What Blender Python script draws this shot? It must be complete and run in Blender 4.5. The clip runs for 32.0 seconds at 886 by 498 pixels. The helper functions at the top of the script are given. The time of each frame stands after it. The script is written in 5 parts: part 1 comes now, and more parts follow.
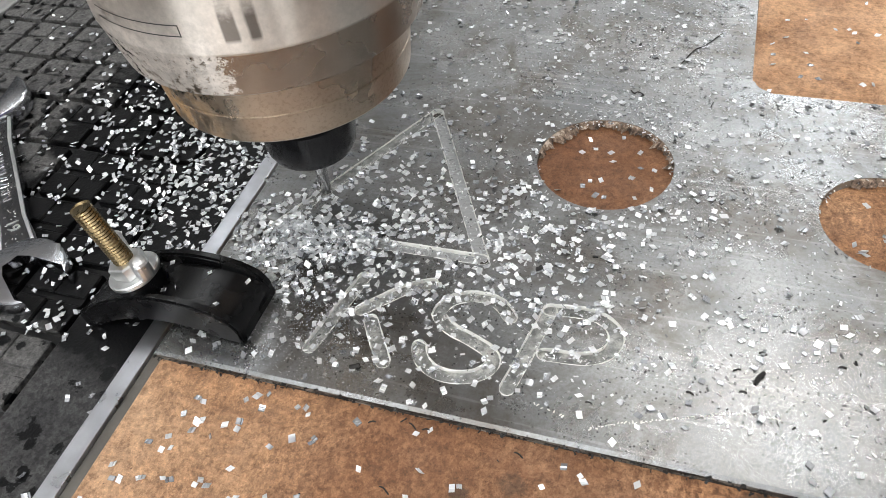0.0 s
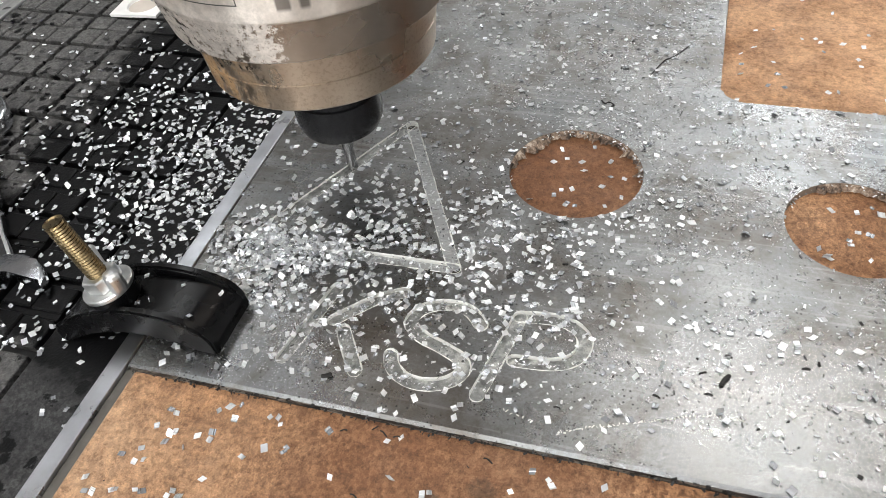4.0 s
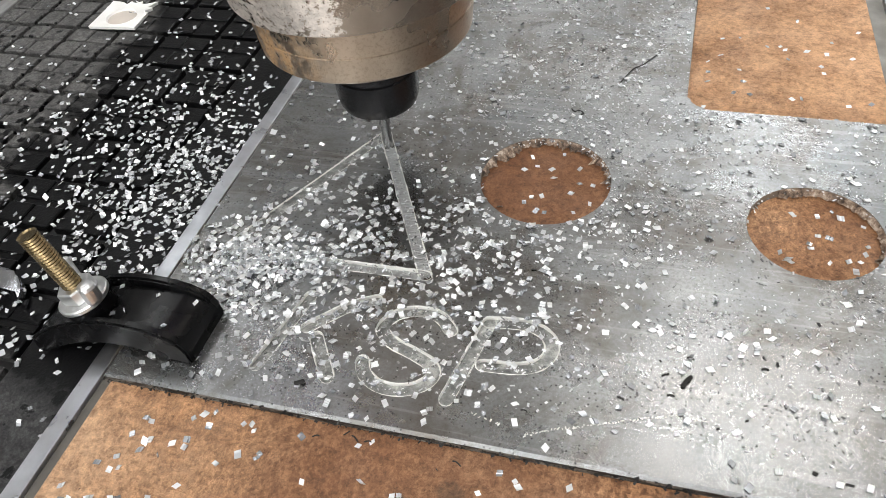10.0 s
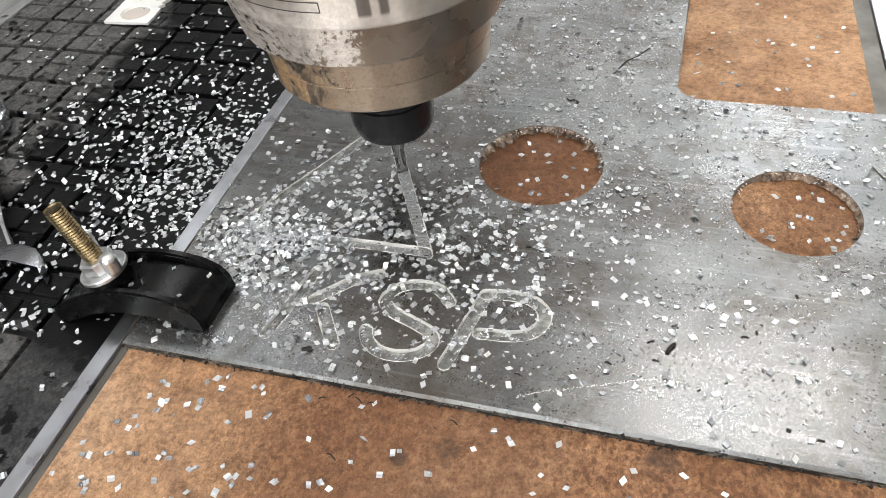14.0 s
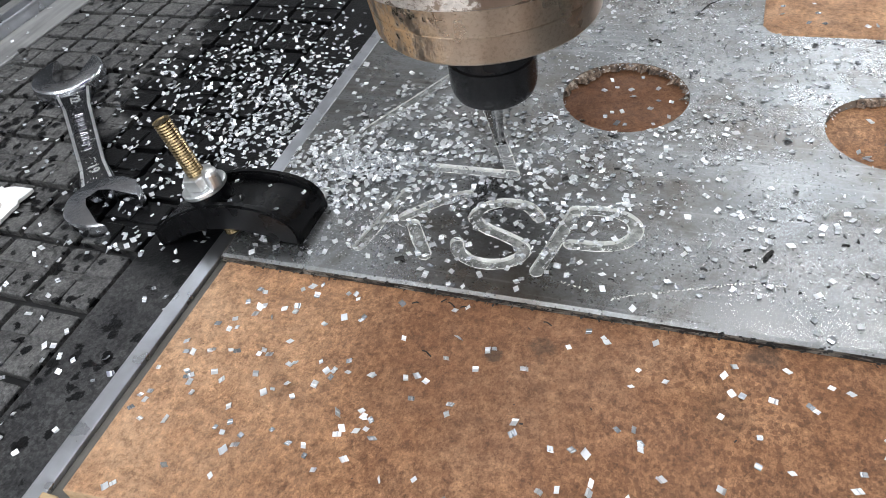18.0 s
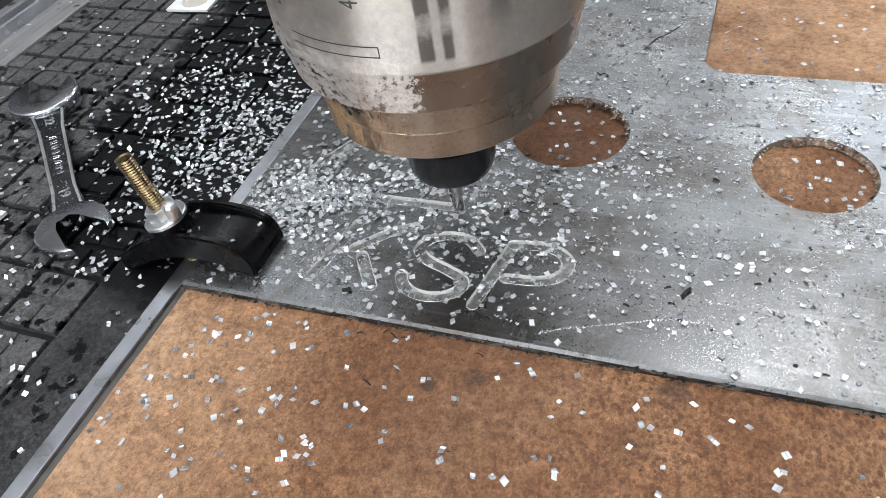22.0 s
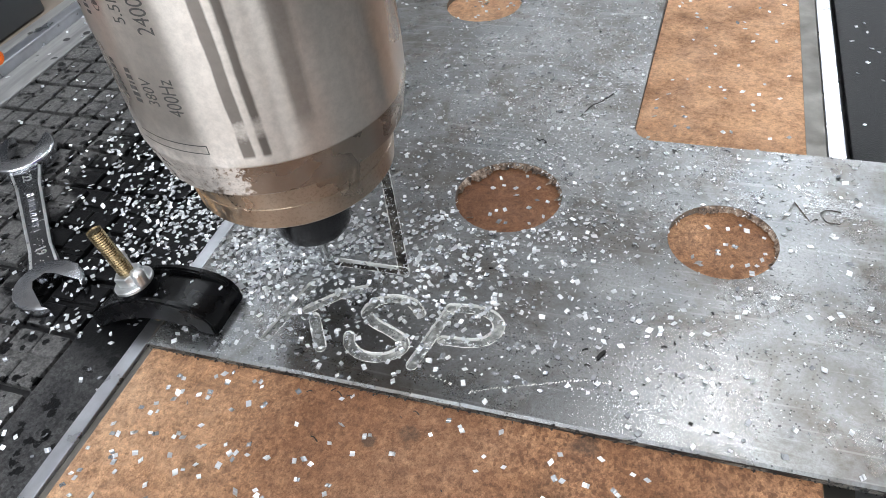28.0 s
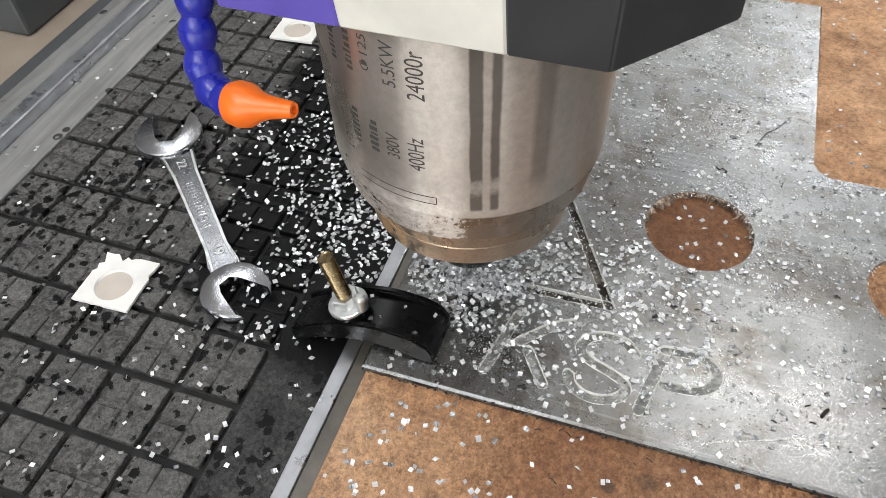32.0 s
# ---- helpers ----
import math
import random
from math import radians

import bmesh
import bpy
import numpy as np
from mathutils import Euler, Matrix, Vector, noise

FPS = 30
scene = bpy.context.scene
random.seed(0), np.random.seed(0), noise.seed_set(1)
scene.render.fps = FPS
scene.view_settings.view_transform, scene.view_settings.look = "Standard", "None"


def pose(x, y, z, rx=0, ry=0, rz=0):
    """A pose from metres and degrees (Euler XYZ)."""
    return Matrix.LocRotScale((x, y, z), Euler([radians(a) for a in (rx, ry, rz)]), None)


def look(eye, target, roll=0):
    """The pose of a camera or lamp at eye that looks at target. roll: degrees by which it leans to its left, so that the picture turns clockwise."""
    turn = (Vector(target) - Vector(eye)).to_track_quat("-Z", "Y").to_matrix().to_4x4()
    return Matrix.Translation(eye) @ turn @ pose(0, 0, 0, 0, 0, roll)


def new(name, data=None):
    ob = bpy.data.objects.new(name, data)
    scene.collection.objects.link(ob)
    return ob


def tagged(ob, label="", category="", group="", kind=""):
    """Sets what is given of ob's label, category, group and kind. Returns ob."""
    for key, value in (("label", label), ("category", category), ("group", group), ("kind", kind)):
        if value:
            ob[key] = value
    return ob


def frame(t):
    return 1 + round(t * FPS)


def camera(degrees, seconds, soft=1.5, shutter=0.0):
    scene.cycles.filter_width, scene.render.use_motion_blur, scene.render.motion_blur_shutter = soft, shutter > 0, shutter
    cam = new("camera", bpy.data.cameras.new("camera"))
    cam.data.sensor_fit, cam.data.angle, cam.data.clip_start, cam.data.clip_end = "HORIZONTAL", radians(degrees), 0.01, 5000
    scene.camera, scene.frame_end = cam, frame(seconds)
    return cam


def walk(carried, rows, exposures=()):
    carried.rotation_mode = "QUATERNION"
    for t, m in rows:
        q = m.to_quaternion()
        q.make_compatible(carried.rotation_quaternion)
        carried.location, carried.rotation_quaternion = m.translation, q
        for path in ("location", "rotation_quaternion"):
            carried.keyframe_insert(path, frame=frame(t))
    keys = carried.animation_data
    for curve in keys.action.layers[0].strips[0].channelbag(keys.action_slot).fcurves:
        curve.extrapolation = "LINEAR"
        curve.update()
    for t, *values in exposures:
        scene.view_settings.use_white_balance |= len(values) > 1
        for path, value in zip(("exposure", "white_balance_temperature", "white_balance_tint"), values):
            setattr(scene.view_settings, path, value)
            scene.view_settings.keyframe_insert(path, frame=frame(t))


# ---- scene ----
cam = camera(62.8, 32.0, soft=0.6)
PATH = [
    (0, (0.1838, -0.1198, 0.2388), (-0.2021, 0.8122, -0.8713), -7.35),
    (0.5, (0.1805, -0.1229, 0.2461), (-0.2173, 0.8256, -0.8458), -7.22),
    (1, (0.1818, -0.1230, 0.2445), (-0.2148, 0.8323, -0.8418), -7.37),
    (1.5, (0.1876, -0.1227, 0.2415), (-0.1975, 0.8342, -0.8476), -7.41),
    (2, (0.1894, -0.1220, 0.2418), (-0.1876, 0.8351, -0.8499), -7.26),
    (2.5, (0.1913, -0.1224, 0.2426), (-0.1840, 0.8364, -0.8483), -7.26),
    (3, (0.1912, -0.1215, 0.2418), (-0.1843, 0.8370, -0.8493), -7.24),
    (3.5, (0.1927, -0.1215, 0.2395), (-0.1828, 0.8365, -0.8518), -7.32),
    (5.5, (0.1968, -0.1159, 0.2401), (-0.1837, 0.8376, -0.8536), -7.67),
    (6, (0.1989, -0.1145, 0.2404), (-0.1789, 0.8391, -0.8541), -7.46),
    (6.5, (0.1993, -0.1147, 0.2398), (-0.1776, 0.8370, -0.8566), -7.35),
    (7, (0.1991, -0.1148, 0.2411), (-0.1781, 0.8369, -0.8553), -7.39),
    (7.5, (0.2007, -0.1165, 0.2406), (-0.1785, 0.8373, -0.8533), -7.56),
    (8, (0.2033, -0.1196, 0.2417), (-0.1726, 0.8405, -0.8478), -7.78),
    (8.5, (0.2038, -0.1224, 0.2439), (-0.1622, 0.8458, -0.8417), -7.66),
    (9, (0.2045, -0.1231, 0.2439), (-0.1543, 0.8478, -0.8417), -7.39),
    (9.5, (0.2048, -0.1215, 0.2451), (-0.1524, 0.8493, -0.8413), -7.22),
    (10, (0.2036, -0.1221, 0.2443), (-0.1550, 0.8474, -0.8426), -7.20),
    (10.5, (0.2060, -0.1225, 0.2440), (-0.1543, 0.8453, -0.8439), -7.22),
    (11, (0.2074, -0.1227, 0.2434), (-0.1531, 0.8429, -0.8465), -7.26),
    (11.5, (0.2094, -0.1248, 0.2428), (-0.1490, 0.8399, -0.8485), -7.29),
    (12, (0.2096, -0.1256, 0.2466), (-0.1531, 0.8434, -0.8395), -7.37),
    (12.5, (0.2099, -0.1300, 0.2484), (-0.1593, 0.8427, -0.8321), -7.46),
    (13, (0.2110, -0.1376, 0.2465), (-0.1530, 0.8334, -0.8373), -7.15),
    (13.5, (0.2114, -0.1407, 0.2474), (-0.1538, 0.8320, -0.8344), -7.14),
    (15.5, (0.2163, -0.1476, 0.2507), (-0.1546, 0.8298, -0.8250), -7.66),
    (16, (0.2244, -0.1527, 0.2429), (-0.1414, 0.8209, -0.8380), -8.06),
    (16.5, (0.2377, -0.1718, 0.2116), (-0.1487, 0.7996, -0.8641), -8.99),
    (17, (0.2091, -0.1816, 0.2050), (-0.2386, 0.7970, -0.8399), -9.02),
    (17.5, (0.1956, -0.1901, 0.2054), (-0.2830, 0.7852, -0.8289), -9.47),
    (18, (0.2018, -0.1830, 0.2214), (-0.2682, 0.7885, -0.8204), -10.35),
    (18.5, (0.2089, -0.1796, 0.2273), (-0.2466, 0.7757, -0.8356), -10.67),
    (19, (0.2073, -0.1693, 0.2381), (-0.2545, 0.7782, -0.8291), -10.46),
    (19.5, (0.2042, -0.1660, 0.2449), (-0.2730, 0.7820, -0.8151), -10.53),
    (20, (0.2074, -0.1685, 0.2479), (-0.2709, 0.7832, -0.8083), -10.32),
    (20.5, (0.2138, -0.1708, 0.2471), (-0.2599, 0.7845, -0.8079), -10.17),
    (21, (0.2216, -0.1740, 0.2481), (-0.2480, 0.7864, -0.8041), -10.05),
    (21.5, (0.2266, -0.1769, 0.2483), (-0.2349, 0.7861, -0.8051), -9.78),
    (22, (0.2271, -0.1761, 0.2464), (-0.2285, 0.7872, -0.8093), -9.58),
    (22.5, (0.2269, -0.1758, 0.2444), (-0.2264, 0.7865, -0.8131), -9.48),
    (23, (0.2254, -0.1732, 0.2437), (-0.2250, 0.7848, -0.8190), -9.45),
    (23.5, (0.2225, -0.1669, 0.2392), (-0.2270, 0.7851, -0.8293), -10.35),
    (24, (0.2262, -0.1684, 0.2310), (-0.2152, 0.7728, -0.8503), -11.53),
    (24.5, (0.2369, -0.1706, 0.2318), (-0.1916, 0.7684, -0.8567), -11.81),
    (25, (0.2432, -0.1725, 0.2307), (-0.1775, 0.7671, -0.8602), -11.76),
    (25.5, (0.2473, -0.1745, 0.2335), (-0.1661, 0.7688, -0.8571), -11.32),
    (27.5, (0.2483, -0.1803, 0.2561), (-0.1578, 0.7888, -0.8144), -10.00),
    (28, (0.2538, -0.1735, 0.2892), (-0.1730, 0.8140, -0.7562), -8.38),
    (28.5, (0.2381, -0.1542, 0.3148), (-0.2082, 0.8087, -0.7451), -6.43),
    (29, (0.2111, -0.1566, 0.3102), (-0.2103, 0.7441, -0.8128), -3.28),
    (29.5, (0.1638, -0.1623, 0.3289), (-0.2526, 0.7178, -0.8121), -1.88),
    (30, (0.1596, -0.1762, 0.3323), (-0.2418, 0.6950, -0.8209), -1.86),
    (30.5, (0.1576, -0.1776, 0.3371), (-0.2276, 0.6957, -0.8200), -1.55),
    (31, (0.1361, -0.1800, 0.3566), (-0.2687, 0.7151, -0.7768), -2.26),
    (31.5, (0.1242, -0.1942, 0.3515), (-0.2626, 0.7048, -0.7853), -2.71),
    (32, (0.1172, -0.1757, 0.3377), (-0.2269, 0.7286, -0.8085), -2.81),
]
walk(cam, [(t, look(eye, target, roll)) for t, eye, target, roll in PATH],
     [(0, 0.0, 6500, 10), (3, -0.04, 6550, 10), (6, -0.05, 6600, 10), (15, -0.05, 6600, 10), (18, -0.04, 6150, 10), (20, -0.13, 6150, 10), (23, -0.13, 6150, 10), (25, 0.05, 6050, 10),
      (28, 0.0, 6100, 10), (30, -0.14, 6400, 10), (32, -0.18, 6550, 10)])

# ---- world and lamps ----
world = bpy.data.worlds.new("workshop_air")
scene.world = world
world.use_nodes = True
bg = world.node_tree.nodes["Background"]
bg.inputs[0].default_value = (0.80, 0.88, 1.0, 1)
bg.inputs[1].default_value = 0.3


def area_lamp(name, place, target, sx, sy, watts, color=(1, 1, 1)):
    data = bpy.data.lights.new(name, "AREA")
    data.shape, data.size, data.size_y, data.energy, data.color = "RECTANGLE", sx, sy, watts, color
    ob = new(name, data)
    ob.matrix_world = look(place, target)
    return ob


# strip lamps over the machine, placed from highlights on the plate
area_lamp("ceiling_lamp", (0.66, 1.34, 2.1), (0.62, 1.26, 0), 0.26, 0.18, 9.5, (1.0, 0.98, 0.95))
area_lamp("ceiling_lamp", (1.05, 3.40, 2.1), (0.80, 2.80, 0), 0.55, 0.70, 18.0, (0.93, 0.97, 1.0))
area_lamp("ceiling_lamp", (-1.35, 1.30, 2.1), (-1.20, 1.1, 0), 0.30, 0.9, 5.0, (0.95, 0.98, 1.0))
# Added fill behind the camera, where no lamp is known.
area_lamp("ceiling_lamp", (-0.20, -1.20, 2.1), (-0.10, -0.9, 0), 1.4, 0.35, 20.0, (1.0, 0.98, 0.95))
# Added lamps that brighten the ceiling so that it lights the scene.
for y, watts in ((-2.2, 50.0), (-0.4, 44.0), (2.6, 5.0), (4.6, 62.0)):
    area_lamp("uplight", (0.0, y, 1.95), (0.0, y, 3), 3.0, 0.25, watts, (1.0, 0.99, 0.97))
# Added south lamps, no windows there; the gaps leave dark bands on the spindle
for x0, x1 in ((-2.0, 0.95), (1.65, 2.02), (2.62, 3.8)):
    area_lamp("window_light", ((x0 + x1) / 2, -3.9, 0.8), ((x0 + x1) / 2, 0, 0.7), x1 - x0, 2.2, 34.0 * (x1 - x0), (0.97, 0.99, 1.0))


# ---- heights, metres: plate top is zero ----
TOP_MDF, TOP_BED, FLOOR_GROOVE = -0.0045, -0.0160, -0.0215

# ---- materials ----
def material(name, color, rough=0.5, metal=0.0):
    m = bpy.data.materials.new(name)
    m.use_nodes = True
    b = m.node_tree.nodes["Principled BSDF"]
    b.inputs["Base Color"].default_value = (*color, 1)
    b.inputs["Roughness"].default_value = rough
    b.inputs["Metallic"].default_value = metal
    return m


class Graph:
    """Small helper for wiring a material's nodes in object space."""

    def __init__(self, m, world=False):
        self.t = m.node_tree
        self.b = self.t.nodes["Principled BSDF"]
        self.co = self.t.nodes.new("ShaderNodeNewGeometry").outputs["Position"] if world else self.t.nodes.new("ShaderNodeTexCoord").outputs["Object"]

    def link(self, a, b):
        self.t.links.new(a, b)

    def scaled(self, sx, sy, sz):
        n = self.t.nodes.new("ShaderNodeMapping")
        n.inputs["Scale"].default_value = (sx, sy, sz)
        self.link(self.co, n.inputs["Vector"])
        return n.outputs[0]

    def noise(self, scale, detail=4, rough=0.5, vec=None, distortion=0.0):
        n = self.t.nodes.new("ShaderNodeTexNoise")
        n.inputs["Scale"].default_value = scale
        n.inputs["Detail"].default_value = detail
        n.inputs["Roughness"].default_value = rough
        n.inputs["Distortion"].default_value = distortion
        self.link(vec or self.co, n.inputs["Vector"])
        return n.outputs["Fac"]

    def cells(self, scale, vec=None, feature="F1"):
        n = self.t.nodes.new("ShaderNodeTexVoronoi")
        n.feature = feature
        n.inputs["Scale"].default_value = scale
        self.link(vec or self.co, n.inputs["Vector"])
        return n.outputs["Distance"]

    def ramp(self, fac, *stops):
        n = self.t.nodes.new("ShaderNodeValToRGB")
        e = n.color_ramp.elements
        while len(e) < len(stops):
            e.new(0.5)
        for el, (p, c) in zip(e, stops):
            el.position = p
            el.color = (*c, 1) if isinstance(c, tuple) else (c, c, c, 1)
        self.link(fac, n.inputs[0])
        return n.outputs[0]

    def mix(self, fac, a, b, mode="MIX"):
        n = self.t.nodes.new("ShaderNodeMix")
        n.data_type, n.blend_type = "RGBA", mode
        for value, socket in ((fac, n.inputs[0]), (a, n.inputs[6]), (b, n.inputs[7])):
            if isinstance(value, (int, float)):
                socket.default_value = value
            elif isinstance(value, tuple):
                socket.default_value = (*value, 1)
            else:
                self.link(value, socket)
        return n.outputs[2]

    def calc(self, op, a, b):
        n = self.t.nodes.new("ShaderNodeMath")
        n.operation = op
        for value, socket in ((a, n.inputs[0]), (b, n.inputs[1])):
            if isinstance(value, (int, float)):
                socket.default_value = value
            else:
                self.link(value, socket)
        return n.outputs[0]

    def bump(self, height, strength, distance=0.001):
        n = self.t.nodes.new("ShaderNodeBump")
        n.inputs["Strength"].default_value = strength
        n.inputs["Distance"].default_value = distance
        self.link(height, n.inputs["Height"])
        self.link(n.outputs[0], self.b.inputs["Normal"])

    def color(self, c):
        self.link(c, self.b.inputs["Base Color"])

    def rough(self, r):
        self.link(r, self.b.inputs["Roughness"])


def plate_metal():
    m = material("milled_aluminium", (0.6, 0.6, 0.6), 0.4, 0.92)
    g = Graph(m)
    base = g.ramp(g.noise(18, 5, 0.6), (0.30, (0.215, 0.226, 0.236)), (0.70, (0.38, 0.388, 0.392)))
    smear = g.ramp(g.noise(13, 8, 0.72, g.scaled(1, 1.4, 1), 0.8), (0.44, 0.0), (0.56, 1.0))
    east = g.ramp(g.noise(60, 6, 0.75), (0.38, 0.25), (0.58, 1.0))
    fine = g.ramp(g.noise(640, 5, 0.8), (0.47, 0.0), (0.55, 1.0))
    # Lamp's highlight helped here: smears kept out of the colour, gloss raised.
    away = g.t.nodes.new("ShaderNodeVectorMath")
    away.operation = "DISTANCE"
    g.link(g.co, away.inputs[0])
    away.inputs[1].default_value = (0.250, 0.022, 0.0)
    dirty = g.ramp(g.calc("ADD", g.calc("MULTIPLY", away.outputs["Value"], 10.0), g.calc("MULTIPLY", g.noise(40, 4, 0.6), 0.3)), (0.20, 0.0), (0.80, 1.0))
    smear = g.calc("MULTIPLY", smear, dirty)
    c = g.mix(g.calc("MULTIPLY", g.calc("MULTIPLY", smear, east), 0.82), base, (0.13, 0.112, 0.094))
    c = g.mix(g.calc("MULTIPLY", fine, 0.50), c, (0.19, 0.188, 0.18))
    dots = g.ramp(g.cells(420), (0.14, 1.0), (0.22, 0.0))
    dots = g.calc("MULTIPLY", dots, g.ramp(g.noise(45, 3), (0.42, 0.0), (0.54, 1.0)))
    c = g.mix(g.calc("MULTIPLY", dots, 0.9), c, (0.05, 0.05, 0.05))
    lines = g.ramp(g.noise(300, 2, 0.5, g.scaled(0.04, 1, 1)), (0.60, 0.0), (0.66, 1.0))
    c = g.mix(g.calc("MULTIPLY", lines, 0.12), c, (0.75, 0.75, 0.75))
    g.color(c)
    gloss_scale = g.calc("ADD", 0.64, g.calc("MULTIPLY", dirty, 0.36))
    g.rough(g.calc("MULTIPLY", gloss_scale, g.ramp(g.noise(26, 6, 0.7), (0.30, 0.225), (0.72, 0.35))))
    g.bump(g.noise(1100, 5, 0.8), 0.17, 0.0005)
    return m


def board_fibre():
    m = material("mdf", (0.4, 0.22, 0.1), 0.75)
    g = Graph(m)
    base = g.ramp(g.noise(9, 5, 0.6), (0.30, (0.27, 0.132, 0.062)), (0.52, (0.44, 0.245, 0.128)), (0.72, (0.60, 0.385, 0.232)))
    fibre = g.ramp(g.noise(520, 8, 0.9, g.scaled(1, 0.7, 1), 0.6), (0.38, (0.36, 0.30, 0.26)), (0.62, (1.34, 1.31, 1.27)))
    c = g.mix(1.0, base, fibre, "MULTIPLY")
    mottle = g.ramp(g.noise(150, 6, 0.7), (0.36, (0.72, 0.66, 0.62)), (0.62, (1.16, 1.15, 1.13)))
    c = g.mix(1.0, c, mottle, "MULTIPLY")
    flecks = g.ramp(g.noise(1100, 2, 0.6), (0.34, 1.0), (0.42, 0.0))
    c = g.mix(g.calc("MULTIPLY", flecks, 0.65), c, (0.10, 0.05, 0.025))
    ring = g.calc("ADD", g.cells(400, g.scaled(1, 0.8, 1)), g.calc("MULTIPLY", g.calc("SUBTRACT", g.noise(300, 5, 0.75), 0.5), 1.1))
    spots = g.ramp(ring, (0.33, 1.0), (0.39, 0.0))
    spots = g.calc("MULTIPLY", spots, g.calc("MAXIMUM", axis_mask(g, 0, 0.10, 0.22), g.ramp(g.noise(14, 4), (0.46, 0.0), (0.60, 0.9))))
    spots = g.calc("MULTIPLY", spots, axis_mask(g, 1, 0.03, 0.0))
    c = g.mix(g.calc("MULTIPLY", spots, 0.72), c, (0.135, 0.058, 0.024))
    pale = g.calc("MULTIPLY", axis_mask(g, 0, 0.11, 0.0), g.ramp(g.noise(22, 5, 0.7), (0.34, 0.1), (0.60, 0.75)))
    c = g.mix(g.calc("MULTIPLY", pale, axis_mask(g, 1, 0.02, -0.03)), c, (0.60, 0.40, 0.25))
    soot = g.ramp(g.noise(26, 4, 0.6), (0.66, 0.0), (0.80, 1.0))
    c = g.mix(g.calc("MULTIPLY", soot, 0.6), c, (0.07, 0.05, 0.04))
    damp = g.calc("MULTIPLY", g.calc("MULTIPLY", axis_mask(g, 0, 0.03, 0.20), axis_mask(g, 1, 0.24, 0.20)), g.ramp(g.noise(20, 6, 0.7), (0.34, 0.15), (0.56, 1.0)))
    c = g.mix(g.calc("MULTIPLY", damp, 0.36), c, (0.16, 0.075, 0.036))
    # Lighter towards the far end of the board.
    paler = g.calc("MULTIPLY", axis_mask(g, 1, 0.20, 0.25), g.ramp(g.noise(30, 5, 0.7), (0.32, 0.10), (0.56, 0.72)))
    c = g.mix(paler, c, (0.72, 0.44, 0.255))
    scuffs = g.ramp(g.noise(240, 4, 0.7, g.scaled(0.10, 1, 1), 0.5), (0.60, 0.0), (0.68, 1.0))
    c = g.mix(g.calc("MULTIPLY", scuffs, 0.34), c, (0.16, 0.07, 0.032))
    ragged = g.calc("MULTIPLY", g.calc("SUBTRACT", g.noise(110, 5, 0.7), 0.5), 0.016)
    # Shade painted with damp in the first two (hole, spindle); the rest are smudges.
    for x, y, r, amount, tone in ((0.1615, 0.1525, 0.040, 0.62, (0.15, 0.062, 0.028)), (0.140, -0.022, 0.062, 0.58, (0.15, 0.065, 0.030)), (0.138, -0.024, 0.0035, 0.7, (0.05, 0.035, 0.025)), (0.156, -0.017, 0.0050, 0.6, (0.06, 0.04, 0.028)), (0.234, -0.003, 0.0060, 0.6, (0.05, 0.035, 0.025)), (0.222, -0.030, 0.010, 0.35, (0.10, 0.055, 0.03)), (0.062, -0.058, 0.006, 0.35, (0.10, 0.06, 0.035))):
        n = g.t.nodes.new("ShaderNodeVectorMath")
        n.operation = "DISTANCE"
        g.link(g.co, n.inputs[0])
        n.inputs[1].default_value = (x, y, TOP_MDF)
        stain_shade = g.ramp(g.calc("DIVIDE", g.calc("ADD", n.outputs["Value"], ragged), 2 * r), (0.30, 1.0), (0.62, 0.0))
        c = g.mix(g.calc("MULTIPLY", stain_shade, amount), c, tone)
    grain = g.ramp(g.noise(330, 6, 0.82), (0.38, (0.60, 0.55, 0.52)), (0.50, (0.98, 0.97, 0.96)), (0.62, (1.22, 1.21, 1.20)))
    c = g.mix(1.0, c, grain, "MULTIPLY")
    blots = g.calc("MULTIPLY", g.ramp(g.noise(70, 4, 0.7), (0.60, 0.0), (0.72, 1.0)), 0.45)
    c = g.mix(blots, c, (0.12, 0.06, 0.032))
    g.color(c)
    g.rough(g.ramp(g.noise(40, 3), (0.3, 0.55), (0.7, 0.85)))
    g.bump(g.noise(420, 6, 0.8), 0.55, 0.0007)
    return m


def board_edge():
    m = material("mdf_edge", (0.45, 0.3, 0.17), 0.85)
    g = Graph(m)
    g.color(g.ramp(g.noise(300, 4, 0.7), (0.3, (0.30, 0.19, 0.10)), (0.7, (0.52, 0.36, 0.21))))
    g.bump(g.noise(700, 3, 0.7), 0.4, 0.0006)
    return m


def axis_mask(g, axis, v0, v1):
    n = g.t.nodes.new("ShaderNodeSeparateXYZ")
    g.link(g.co, n.inputs[0])
    r = g.t.nodes.new("ShaderNodeMapRange")
    r.inputs["From Min"].default_value, r.inputs["From Max"].default_value = v0, v1
    g.link(n.outputs[axis], r.inputs["Value"])
    return r.outputs[0]


